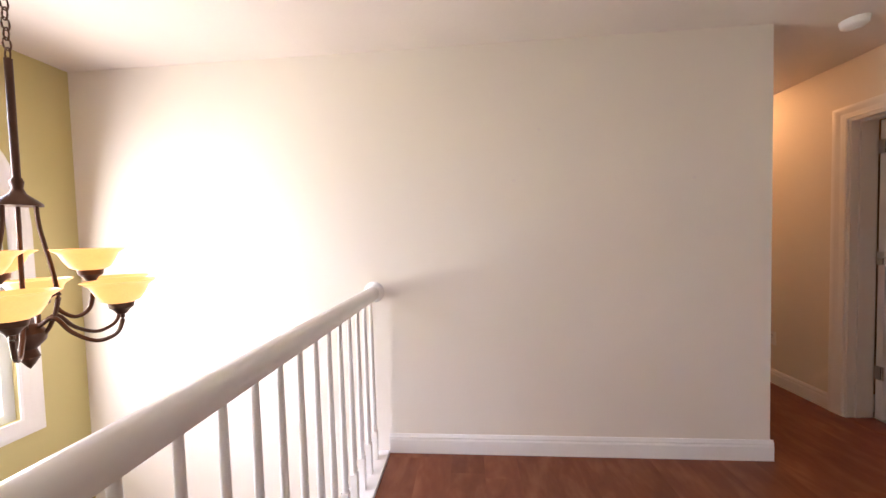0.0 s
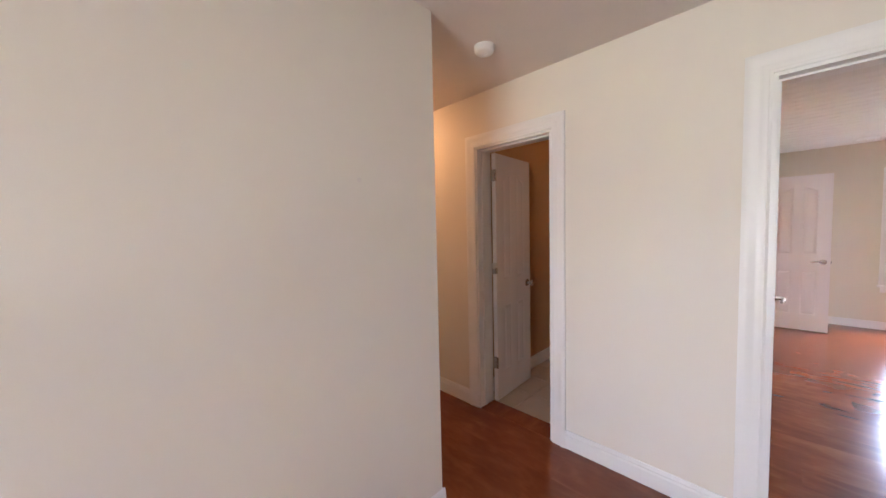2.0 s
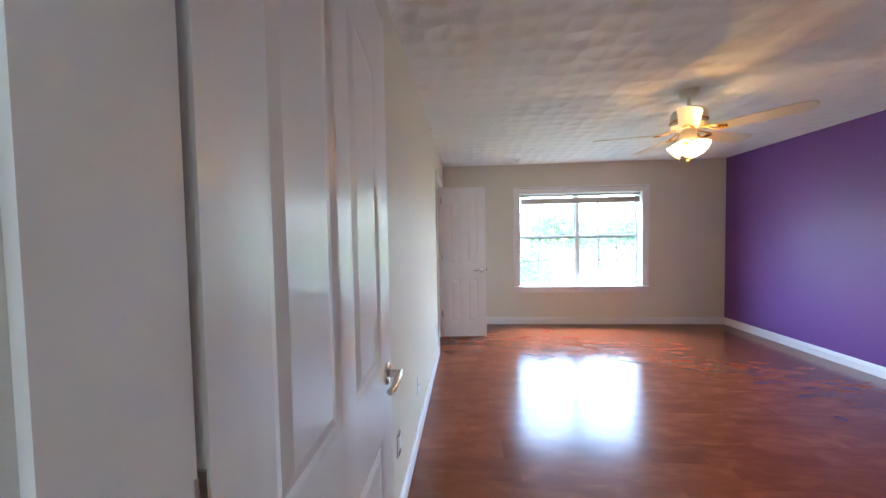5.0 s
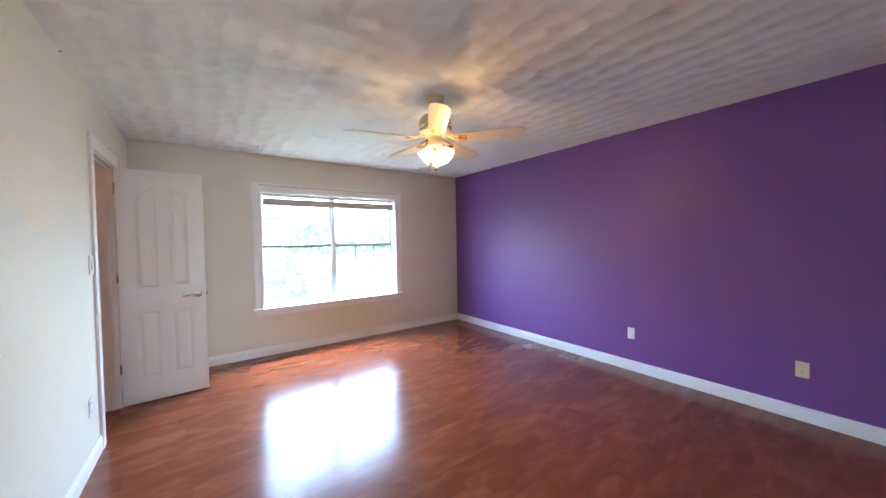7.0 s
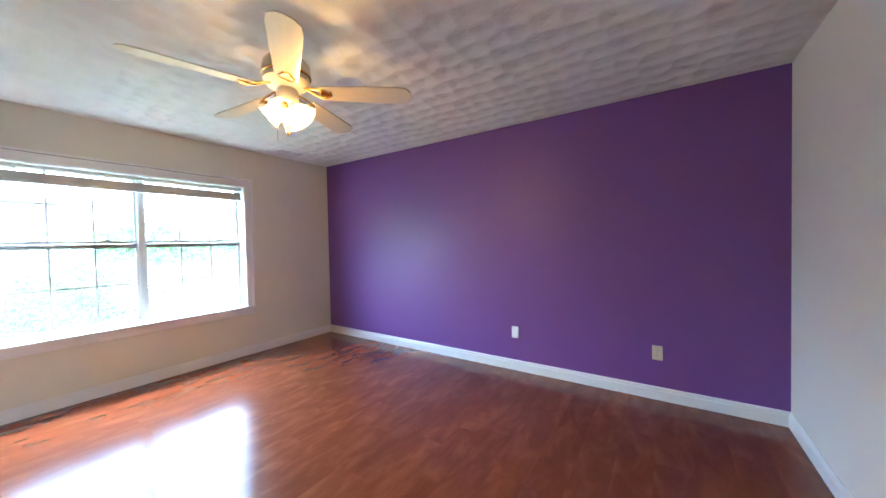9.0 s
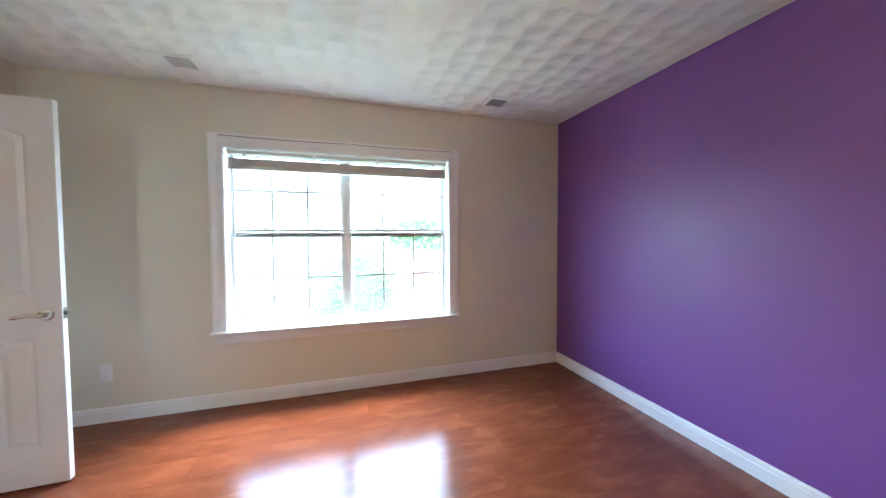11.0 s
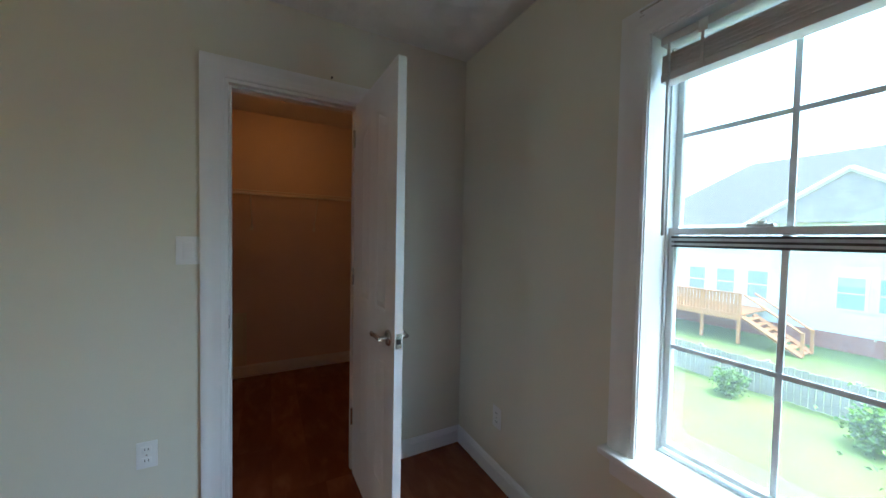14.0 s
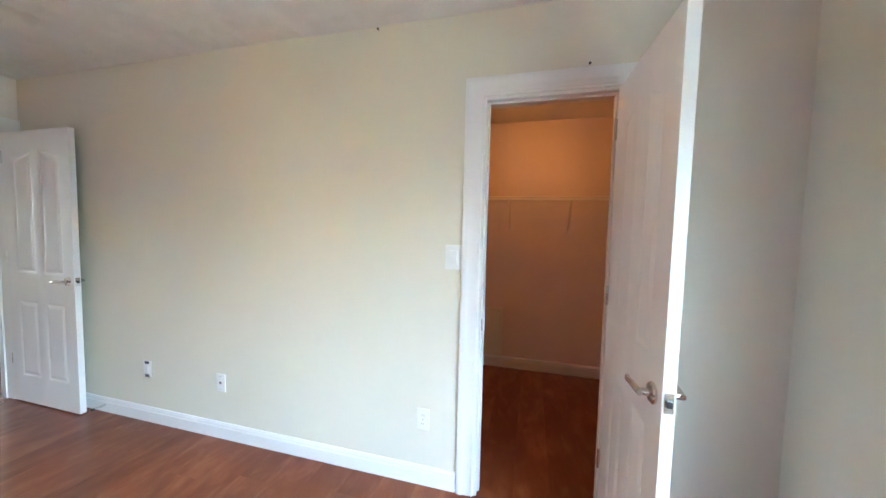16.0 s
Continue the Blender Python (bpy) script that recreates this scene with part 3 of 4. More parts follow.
door("door_1", ENTRY[1] - ENTRY[0] - 0.014, 2.03, pose(WX + 0.012, ENTRY[1] - 0.017, 0, 0, 0, 0.0) @ pose(0, -0.0, 0), "white four-panel bedroom door standing open against the wall", 0.965, hinge_front=True)
door("door_2", BATH[1] - BATH[0] - 0.052, 2.03, pose(WX + 0.004, BATH[1] - 0.058, 0, 0, 0, 3.0), "white four-panel bathroom door standing open", 0.93, knob=True)
door("door_3", CLOSET[1] - CLOSET[0] - 0.02, 2.03, pose(CLOSET[1] - 0.020, NY - 0.012, 0, 0, 0, -87.5) @ pose(0, 0, 0), "white four-panel closet door standing half open", 0.915)
door("door_4", 0.655, 2.03, pose(-0.788, HEND + 0.045, 0), "white closed door at the corridor end", 0.93, knob=True)


# ---- bedroom window ----
def double_window():
    y0, y1, z0, z1 = WIN
    root = thing("window_1", Matrix(), "wide white double-hung double window with raised blind", "window", "", "structure")
    xf = EX + 0.13
    # lining of the reveal, stool, apron, casing
    rv = bmesh.new()
    box(rv, EX - 0.002, xf + 0.05, y0 - 0.001, y0 + 0.005, z0, z1)
    box(rv, EX - 0.002, xf + 0.05, y1 - 0.005, y1 + 0.001, z0, z1)
    box(rv, EX - 0.002, xf + 0.05, y0 + 0.008, y1 - 0.008, z1 - 0.008, z1 + 0.001)
    part("reveal", rv, TRIM, root)
    part("window_sill", boxmesh(EX - 0.055, xf + 0.05, y0 - 0.085, y1 + 0.105, z0 - 0.022, z0 + 0.001, bevel=0.006), TRIM, root)
    part("apron", boxmesh(EX - 0.018, EX - 0.001, y0 - 0.07, y1 + 0.08, z0 - 0.095, z0 - 0.022, bevel=0.003), TRIM, root)
    place = lambda a, b, v: (EX - v, a, b)
    part("casing", sweep(bmesh.new(), [(y1, z0 + 0.001), (y1, z1), (y0, z1), (y0, z0 + 0.001)], [(-u * 1.05 + 0.002, v) for u, v in CASE], place), TRIM, root)
    ym = (y0 + y1) / 2 + 0.008
    part("mullion", boxmesh(xf - 0.015, xf + 0.05, ym - 0.016, ym + 0.016, z0, z1 - 0.008, bevel=0.004), VINYL, root)
    zm = 1.355
    for a, b in ((y0 + 0.005, ym - 0.016), (ym + 0.016, y1 - 0.005)):
        fr = part("window_frame", sweep(bmesh.new(), [(a, z0 + 0.001), (b, z0 + 0.001), (b, z1 - 0.008), (a, z1 - 0.008)],
                                        [(0.0, -0.012), (0.006, -0.012), (0.006, 0.05), (0.0, 0.05)], lambda p, q, v: (xf + v, p, q), closed=True), VINYL, root)
        for low in (True, False):
            za, zb = (z0 + 0.018, zm + 0.022) if low else (zm - 0.022, z1 - 0.019)
            x = xf + (0.002 if low else 0.026)
            ya, yb = a + 0.006, b - 0.006
            sash = part("sash", sweep(bmesh.new(), [(ya, za), (yb, za), (yb, zb), (ya, zb)], [(0, 0), (0.018, 0.0), (0.022, 0.006), (0.022, 0.022), (0, 0.022)],
                                      lambda p, q, v: (x + v, p, q), closed=True), VINYL, root)
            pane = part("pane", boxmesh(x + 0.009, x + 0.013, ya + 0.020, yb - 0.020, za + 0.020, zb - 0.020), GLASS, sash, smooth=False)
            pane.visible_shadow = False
            zc = (za + zb) / 2 - 0.024 if low else (za + zb) / 2 + 0.034
            for k in (1, 2):
                yy = ya + 0.022 + (yb - ya - 0.044) * k / 3
                part("muntin", boxmesh(x + 0.003, x + 0.0085, yy - 0.007, yy + 0.007, za + 0.021, zb - 0.021), VINYL, sash)
            part("muntin", boxmesh(x + 0.0025, x + 0.008, ya + 0.021, yb - 0.021, zc - 0.0075, zc + 0.0075), VINYL, sash)
            if low:
                for k in (0.25, 0.72):
                    yy = ya + (yb - ya) * k
                    lk = boxmesh(x - 0.006, x + 0.02, yy - 0.03, yy + 0.03, zb + 0.0005, zb + 0.010, bevel=0.003)
                    rod(lk, (x + 0.006, yy, zb + 0.008), (x + 0.006, yy, zb + 0.017), 0.011, n=14)
                    part("sash_lock", lk, VINYL, sash)
                part("lift_rail", boxmesh(x - 0.008, x, ya + 0.05, yb - 0.05, za + 0.012, za + 0.022, bevel=0.002), VINYL, sash)
                part("check_rail", boxmesh(x + 0.002, x + 0.020, ya + 0.024, yb - 0.024, zb - 0.062, zb - 0.028, bevel=0.002), VINYL, sash)
                for dz, dx in ((0.030, 0.0), (0.046, 0.003), (0.061, 0.003)):
                    part("weatherstrip", boxmesh(x + dx - 0.003, x + dx - 0.0005, ya + 0.01, yb - 0.01, zb - dz - 0.0035, zb - dz + 0.0035), DARKMETAL, sash)
    return root


double_window()


def blind():
    y0, y1, z0, z1 = WIN
    root = thing("window_blind", pose(EX + 0.045, 0, 0), "off-white faux-wood blind pulled up to the window head", "blind")
    a, b = y0 + 0.022, y1 - 0.022
    part("headrail", boxmesh(-0.025, 0.025, a, b, z1 - 0.046, z1 - 0.020, bevel=0.003), BLIND, root)
    for k in range(16):
        z = z1 - 0.082 - k * 0.0039
        sl = boxmesh(-0.024 + 0.001 * math.sin(k * 2.1), 0.024, a + 0.006, b - 0.006, z - 0.0015, z + 0.0015)
        part("slat", sl, BLIND, root, smooth=False)
    part("bottom_rail", boxmesh(-0.026, 0.026, a + 0.004, b - 0.004, z1 - 0.165, z1 - 0.140, bevel=0.003), BLIND, root)
    for k in range(4):
        y = a + 0.12 + (b - a - 0.24) * k / 3
        part("cord_clip", boxmesh(-0.029, -0.0255, y - 0.012, y + 0.012, z1 - 0.060, z1 - 0.022, bevel=0.001), PLATE, root, "white blind clip")
        part("ladder_tape", boxmesh(-0.0285, -0.0255, y - 0.004, y + 0.004, z1 - 0.166, z1 - 0.058), BLIND, root)
    part("tilt_wand", tube(bmesh.new(), [(-0.032, b - 0.03, z1 - 0.05), (-0.034, b - 0.031, z1 - 0.30), (-0.034, b - 0.032, z1 - 0.66)], 0.0045, 8), BLIND, root)


blind()


def curtain_wire():
    y0, y1 = WIN[0] - 0.02, WIN[1] + 0.02
    root = thing("curtain_wire", pose(EX - 0.03, 0, 2.083), "thin sagging curtain wire stretched across the window head", "curtain wire")
    pts = [(0, y0 + (y1 - y0) * k / 16, -0.006 * (1 - (2 * ((k / 8) % 1) - 1) ** 2)) for k in range(17)]
    part("wire", tube(bmesh.new(), pts, 0.0028, 6), STEEL, root)
    for y in (y0, (y0 + y1) / 2, y1):
        part("hook", box(rod(bmesh.new(), (0, y, 0), (0.0295, y, 0), 0.003, n=8), 0.0115, 0.015, y - 0.008, y + 0.008, -0.012, 0.012), STEEL, root)


curtain_wire()


def film():
    bm = bmesh.new()
    nx, ny = 8, 26
    g = [[bm.verts.new((EX + 0.022 + 0.045 * i / nx + 0.006 * noise.noise((i * 0.9, j * 0.5, 2)), -1.98 + 0.26 * j / ny,
                        WIN[2] + 0.004 + 0.022 * abs(noise.noise((i * 0.7, j * 0.55, 0.3))))) for j in range(ny + 1)] for i in range(nx + 1)]
    for i in range(nx):
        for j in range(ny):
            bm.faces.new((g[i][j], g[i + 1][j], g[i + 1][j + 1], g[i][j + 1]))
    tagged(part("plastic_film", bm, FILM), "crumpled strip of clear plastic film on the window sill", "plastic film")


film()


# ---- foyer arched window ----
def arched_window():
    root = thing("window_2", Matrix(), "tall arched foyer window with wide white casing", "window", "", "structure")
    n = 20
    arc = [(AY - AR, AZ), (AY - AR, AS)] + [(AY - AR * math.cos(math.pi * k / n), AS + AR * math.sin(math.pi * k / n)) for k in range(1, n)] + [(AY + AR, AS), (AY + AR, AZ)]
    place = lambda a, b, v: (GX + v, a, b)
    part("casing", sweep(bmesh.new(), arc, [(u * 1.1 - 0.002, v) for u, v in CASE], place, closed=True), TRIM, root)
    part("window_frame", sweep(bmesh.new(), arc, [(0, -0.03), (-0.05, -0.03), (-0.05, -0.09), (0, -0.09)], place, closed=True), VINYL, root)
    part("transom", boxmesh(GX - 0.088, GX - 0.032, AY - AR + 0.05, AY + AR - 0.05, AS - 0.05, AS + 0.02), VINYL, root)
    part("mullion", boxmesh(GX - 0.087, GX - 0.033, AY - 0.02, AY + 0.02, AZ + 0.05, AS + AR - 0.05), VINYL, root)
    part("rail", boxmesh(GX - 0.086, GX - 0.034, AY - AR + 0.05, AY + AR - 0.05, 0.92, 0.96), VINYL, root)
    bm = bmesh.new()
    bm.faces.new([bm.verts.new((GX - 0.062, y, z)) for y, z in arc])
    bmesh.ops.triangulate(bm, faces=bm.faces)
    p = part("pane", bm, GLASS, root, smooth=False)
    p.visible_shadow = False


arched_window()


# ---- railing ----
def railing():
    x = -3.18
    root = thing("stair_railing", pose(x, 0, 0.012), "white painted wooden guard rail with slim balusters along the landing", "railing")
    prof = [(-0.026, 0.0), (0.026, 0.0), (0.030, 0.012), (0.034, 0.030), (0.030, 0.048), (0.018, 0.060), (0.0, 0.064), (-0.018, 0.060), (-0.030, 0.048), (-0.034, 0.030), (-0.030, 0.012)]
    bm = bmesh.new()
    rings = [[bm.verts.new((1.06 * a, y, 0.953 + 1.15 * b)) for a, b in prof] for y in (LS, W1Y - 0.016)]
    for j in range(len(prof)):
        k = (j + 1) % len(prof)
        bm.faces.new((rings[0][j], rings[0][k], rings[1][k], rings[1][j]))
    bm.faces.new(rings[0])
    bm.faces.new(rings[1])
    part("handrail", bm, TRIM, root)
    part("rosette", lathe(bmesh.new(), [(0, 0.018), (0.044, 0.018), (0.056, 0.012), (0.064, 0.0), (0, 0)], 28, pose(0, W1Y, 0.990, 90)), TRIM, root)
    n = int((W1Y - LS) / 0.119)
    for k in range(n):
        y = W1Y - 0.086 - k * 0.1180
        b = bmesh.new()
        box(b, -0.016, 0.016, y - 0.016, y + 0.016, 0.0, 0.17)
        lathe(b, [(0.016, 0.17), (0.013, 0.18), (0.017, 0.19), (0.012, 0.205), (0.0155, 0.25), (0.0135, 0.5), (0.010, 0.954)], 12, Matrix.Translation((0, y, 0)))
        part("baluster", b, TRIM, root)
    return root


railing()


# ---- ceiling fan ----
def ceiling_fan():
    root = thing("ceiling_fan", pose(2.57, -1.08, CH), "cream five-blade ceiling fan with four lit frosted glass shades", "ceiling fan")
    part("canopy", lathe(bmesh.new(), [(0, 0), (0.070, 0), (0.068, -0.02), (0.052, -0.048), (0.02, -0.058), (0, -0.058)], 28), FANBODY, root)
    part("downrod", rod(bmesh.new(), (0, 0, -0.05), (0, 0, -0.14), 0.013), FANBODY, root)
    part("motor_housing", lathe(bmesh.new(), [(0.0, -0.125), (0.045, -0.128), (0.10, -0.150), (0.118, -0.175), (0.122, -0.215), (0.112, -0.245), (0.118, -0.262), (0.098, -0.285), (0.055, -0.300), (0, -0.300)], 36), FANBODY, root)
    part("band", lathe(bmesh.new(), [(0.1185, -0.222), (0.1235, -0.226), (0.1235, -0.234), (0.1165, -0.238)], 36), BRASS, root, "brass trim band")
    part("switch_cup", lathe(bmesh.new(), [(0.048, -0.298), (0.056, -0.31), (0.056, -0.36), (0.044, -0.378), (0, -0.378)], 28), FANBODY, root)
    part("fitter", lathe(bmesh.new(), [(0.034, -0.370), (0.036, -0.376), (0.036, -0.388), (0.024, -0.400), (0.008, -0.410), (0.006, -0.50), (0.0, -0.50)], 28), BRASS, root, "brass fitter with a slim centre stem")
    tulip = [(0.020, 0.0), (0.026, 0.010), (0.040, 0.028), (0.050, 0.052), (0.052, 0.074), (0.060, 0.094), (0.058, 0.095), (0.049, 0.074), (0.047, 0.052), (0.037, 0.029), (0.019, 0.004)]
    for k in range(4):
        az = 38 + 90 * k
        arm = pose(0, 0, -0.392, 0, 0, az) @ pose(0.030, 0, 0, 0, 180 - 52)
        sock = part("lamp_socket", lathe(bmesh.new(), [(0, -0.020), (0.017, -0.018), (0.021, -0.004), (0.021, 0.012), (0.0, 0.014)], 18, arm), BRASS, root, "brass lamp socket")
        part("shade", lathe(bmesh.new(), tulip, 40, arm, wave=0.05, waves=8), FANGLASS, sock, "lit scalloped frosted glass shade")
    part("finial", lathe(bmesh.new(), [(0.0, -0.498), (0.012, -0.502), (0.009, -0.516), (0.013, -0.528), (0.006, -0.545), (0, -0.552)], 16), BRASS, root, "brass finial")
    part("pull_chain", rod(bmesh.new(), (0.05, 0.03, -0.37), (0.052, 0.032, -0.57), 0.0015, n=6), BRASS, root, "brass pull chain")
    out = [(0.17, -0.050), (0.20, -0.056), (0.40, -0.064), (0.58, -0.069), (0.635, -0.060), (0.662, -0.032), (0.668, 0.0)]
    for k in range(5):
        a = radians(148 + 72 * k)
        turn = pose(0, 0, -0.315, 0, 0, math.degrees(a)) @ pose(0, 0, 0, -12)
        outline = out + [(x, -y) for x, y in out[-2::-1]]
        bm = bmesh.new()
        top = [bm.verts.new((x, y, 0.003)) for x, y in outline]
        bot = [bm.verts.new((x, y, -0.003)) for x, y in outline]
        bm.faces.new(top)
        bm.faces.new(bot[::-1])
        for i in range(len(outline)):
            j = (i + 1) % len(outline)
            bm.faces.new((bot[i], bot[j], top[j], top[i]))
        bl = part("blade", bm, FANBLADE, root, "", turn, smooth=False)
        iron = bmesh.new()
        for s in (-1, 1):
            tube(iron, [(0.085, 0, 0.028), (0.115, s * 0.012, 0.018), (0.15, s * 0.028, 0.004), (0.19, s * 0.034, -0.006), (0.225, s * 0.014, -0.007)], 0.006, 8)
        box(iron, 0.175, 0.235, -0.02, 0.02, -0.0075, -0.0035, bevel=0.001)
        part("blade_iron", iron, BRASS, bl, "brass scrolled blade iron")


ceiling_fan()


# ---- chandelier ----
def chandelier():
    root = thing("chandelier", pose(-4.25, 1.16, CH), "bronze two-tier chandelier with lit amber glass bowls", "chandelier")
    part("canopy", lathe(bmesh.new(), [(0, 0), (0.065, 0), (0.06, -0.015), (0.02, -0.03), (0, -0.03)], 24), BRONZE, root)
    for k in range(11):
        z = -0.035 - k * 0.036
        bm = bmesh.new()
        m = Matrix.Translation((0, 0, z - 0.02)) @ pose(0, 0, 0, 0, 0, 90 * (k % 2))
        pts = [m @ Vector((0.011 * math.cos(a), 0, 0.024 * math.sin(a))) for a in [2 * math.pi * i / 10 for i in range(11)]]
        tube(bm, pts, 0.0028, 6)
        part("chain_link", bm, BRONZE, root)
    part("stem", rod(bmesh.new(), (0, 0, -0.43), (0, 0, -0.94), 0.011), BRONZE, root)
    part("collar", lathe(bmesh.new(), [(0.012, -0.86), (0.018, -0.875), (0.014, -0.90), (0.022, -0.92), (0.06, -0.955), (0.062, -0.965), (0.0, -0.965)], 24), BRONZE, root)
    part("hub", lathe(bmesh.new(), [(0, -1.40), (0.03, -1.41), (0.05, -1.44), (0.045, -1.47), (0.02, -1.50), (0.028, -1.53), (0.012, -1.56), (0, -1.575)], 24), BRONZE, root)
    for k in range(3):
        a = radians(30 + 120 * k)
        c, s = math.cos(a), math.sin(a)
        part("scroll_bar", tube(bmesh.new(), curve([(r * c, r * s, z) for r, z in ((0.045, -0.96), (0.05, -1.05), (0.075, -1.2), (0.085, -1.32), (0.06, -1.42), (0.03, -1.46))], 4), 0.007, 8), BRONZE, root)

    def lamp(az, rad, rim, low):
        a = radians(az)
        c, s = math.cos(a), math.sin(a)
        arm = part("arm", tube(bmesh.new(), curve([(r * c, r * s, z) for r, z in ((0.03, low + 0.05), (0.08, low + 0.08), (rad * 0.45, low + 0.02), (rad * 0.7, low - 0.02),
                                                  (rad * 0.92, low + 0.0), (rad, low + 0.05), (rad, rim - 0.13))], 5), 0.0075, 8), BRONZE, root)
        m = Matrix.Translation((rad * c, rad * s, rim)) @ Matrix.Diagonal((1.22, 1.22, 1.0, 1.0))
        part("socket_cup", lathe(bmesh.new(), [(0.0, -0.135), (0.012, -0.13), (0.02, -0.115), (0.030, -0.105), (0.032, -0.085), (0.0, -0.08)], 20, m), BRONZE, arm)
        part("shade", lathe(bmesh.new(), [(0.028, -0.088), (0.048, -0.075), (0.062, -0.045), (0.070, -0.02), (0.088, -0.003), (0.092, 0.0), (0.088, 0.002), (0.066, -0.018), (0.058, -0.044), (0.045, -0.07), (0.0, -0.08)], 28, m), AMBER, arm, "lit amber glass bowl")

    for k in range(6):
        lamp(20 + 60 * k, 0.29, -1.26, -1.47)
    for k in range(3):
        lamp(50 + 120 * k, 0.17, -1.13, -1.38)


chandelier()


# ---- wall plates, small fixtures ----
def plate(name, kind, m, label, mat=PLATE):
    """A wall plate in the x-z plane, facing -y: an outlet, a blank plate or a rocker switch."""
    root = thing(name, m, label, "switch" if kind == "switch" else "outlet")
    w, h = (0.09, 0.125) if kind == "switch" else (0.072, 0.116)
    part("cover", boxmesh(-w / 2, w / 2, -0.006, -0.0005, -h / 2, h / 2, bevel=0.003), mat, root)
    if kind == "outlet":
        for z in (-0.024, 0.024):
            f = part("socket", boxmesh(-0.017, 0.017, -0.0085, -0.0055, z - 0.014, z + 0.014, bevel=0.0015), mat, root)
            for x in (-0.006, 0.006):
                part("slot", boxmesh(x - 0.0013, x + 0.0013, -0.0092, -0.0082, z - 0.003, z + 0.006), SLOT, f, "dark slot")
        part("screw", rod(bmesh.new(), (0, -0.0055, 0), (0, -0.0072, 0), 0.003, n=10), STEEL, root)
    elif kind == "switch":
        part("rocker", boxmesh(-0.018, 0.018, -0.011, -0.0055, -0.034, 0.034, bevel=0.002), mat, root)
        part("rocker_frame", boxmesh(-0.024, 0.024, -0.0072, -0.0055, -0.040, 0.040, bevel=0.001), mat, root)
    elif kind == "jack":
        part("jack", boxmesh(-0.007, 0.007, -0.0085, -0.0055, -0.007, 0.007), STEEL, root, "small grey jack")
        for z in (-0.042, 0.042):
            part("screw", rod(bmesh.new(), (0, -0.0055, z), (0, -0.0072, z), 0.003, n=10), STEEL, root)
    elif kind == "bare":
        for z in (-0.046, 0.046):
            part("bracket", boxmesh(-0.020, 0.020, -0.0085, -0.0055, z - 0.009, z + 0.009, bevel=0.001), DARKMETAL, root, "dark mounting bracket")
        part("socket", boxmesh(-0.017, 0.017, -0.009, -0.0055, -0.03, 0.03, bevel=0.0015), mat, root)
    return root


plate("wall_outlet", "bare", pose(1.436, NY, 0.375), "bare white socket with dark mounting brackets on the cream wall")
plate("wall_outlet", "jack", pose(2.08, NY, 0.37), "ivory phone jack plate on the cream wall")
plate("wall_outlet", "outlet", pose(3.457, NY, 0.367), "white duplex outlet beside the closet door")
plate("light_switch", "switch", pose(3.605, NY, 1.252), "white rocker light switch beside the closet door")
plate("wall_outlet", "outlet", pose(EX, 0.565, 0.355, 0, 0, -90), "white duplex outlet under the window wall corner")
plate("wall_outlet", "blank", pose(2.125, SY, 0.385, 0, 0, 180), "white blank plate on the purple wall")
plate("wall_outlet", "outlet", pose(0.925, SY, 0.38, 0, 0, 180), "ivory duplex outlet on the purple wall", BEIGEPLATE)
plate("wall_outlet", "outlet", pose(WX, -1.56, 0.41, 0, 0, 90), "white duplex outlet on the entry wall")


def register(x, y, flip):
    root = thing("ceiling_vent", pose(x, y, CH, 0, 0, 180 if flip else 0), "white ceiling air register with a half-open louvre", "vent", "ceiling registers")
    bm = sweep(bmesh.new(), [(-0.07, -0.15), (0.07, -0.15), (0.07, 0.15), (-0.07, 0.15)], [(0, 0.0), (-0.022, 0.0), (-0.022, 0.004), (0, 0.010)], lambda a, b, v: (a, b, -v), closed=True)
    part("frame", bm, PLATE, root)
    part("backing", boxmesh(-0.07, 0.07, -0.15, 0.15, -0.003, -0.001), SLOT, root, "dark duct opening")
    part("divider", boxmesh(-0.07, 0.07, -0.006, 0.006, -0.010, -0.002), PLATE, root)
    for k in range(9):
        u = -0.062 + k * 0.0155
        s = boxmesh(-0.0085, 0.0085, 0.006, 0.15, -0.0012, 0.0012)
        part("slat", s, PLATE, root, "", pose(u, 0, -0.007, 0, 12), smooth=False)
    for k in range(6):
        s = boxmesh(-0.004, 0.004, -0.15, -0.006, -0.0008, 0.0008)
        part("slat", s, PLATE, root, "", pose(-0.06 + k * 0.024, 0, -0.007, 0, 75), smooth=False)


register(4.685, 0.0, False)
register(4.70, -2.40, True)


def smoke_detector():
    root = thing("smoke_detector", pose(-0.475, 2.05, CH), "round white smoke detector on the hall ceiling", "smoke detector")
    part("base", lathe(bmesh.new(), [(0, 0), (0.058, 0), (0.058, -0.012), (0, -0.012)], 32), PLATE, root)
    part("cover", lathe(bmesh.new(), [(0.055, -0.012), (0.053, -0.028), (0.043, -0.038), (0.02, -0.042), (0, -0.042)], 32), PLATE, root)
    part("test_button", lathe(bmesh.new(), [(0.012, -0.040), (0.012, -0.045), (0, -0.046)], 16, Matrix.Translation((0.02, 0, 0))), PLATE, root)


smoke_detector()


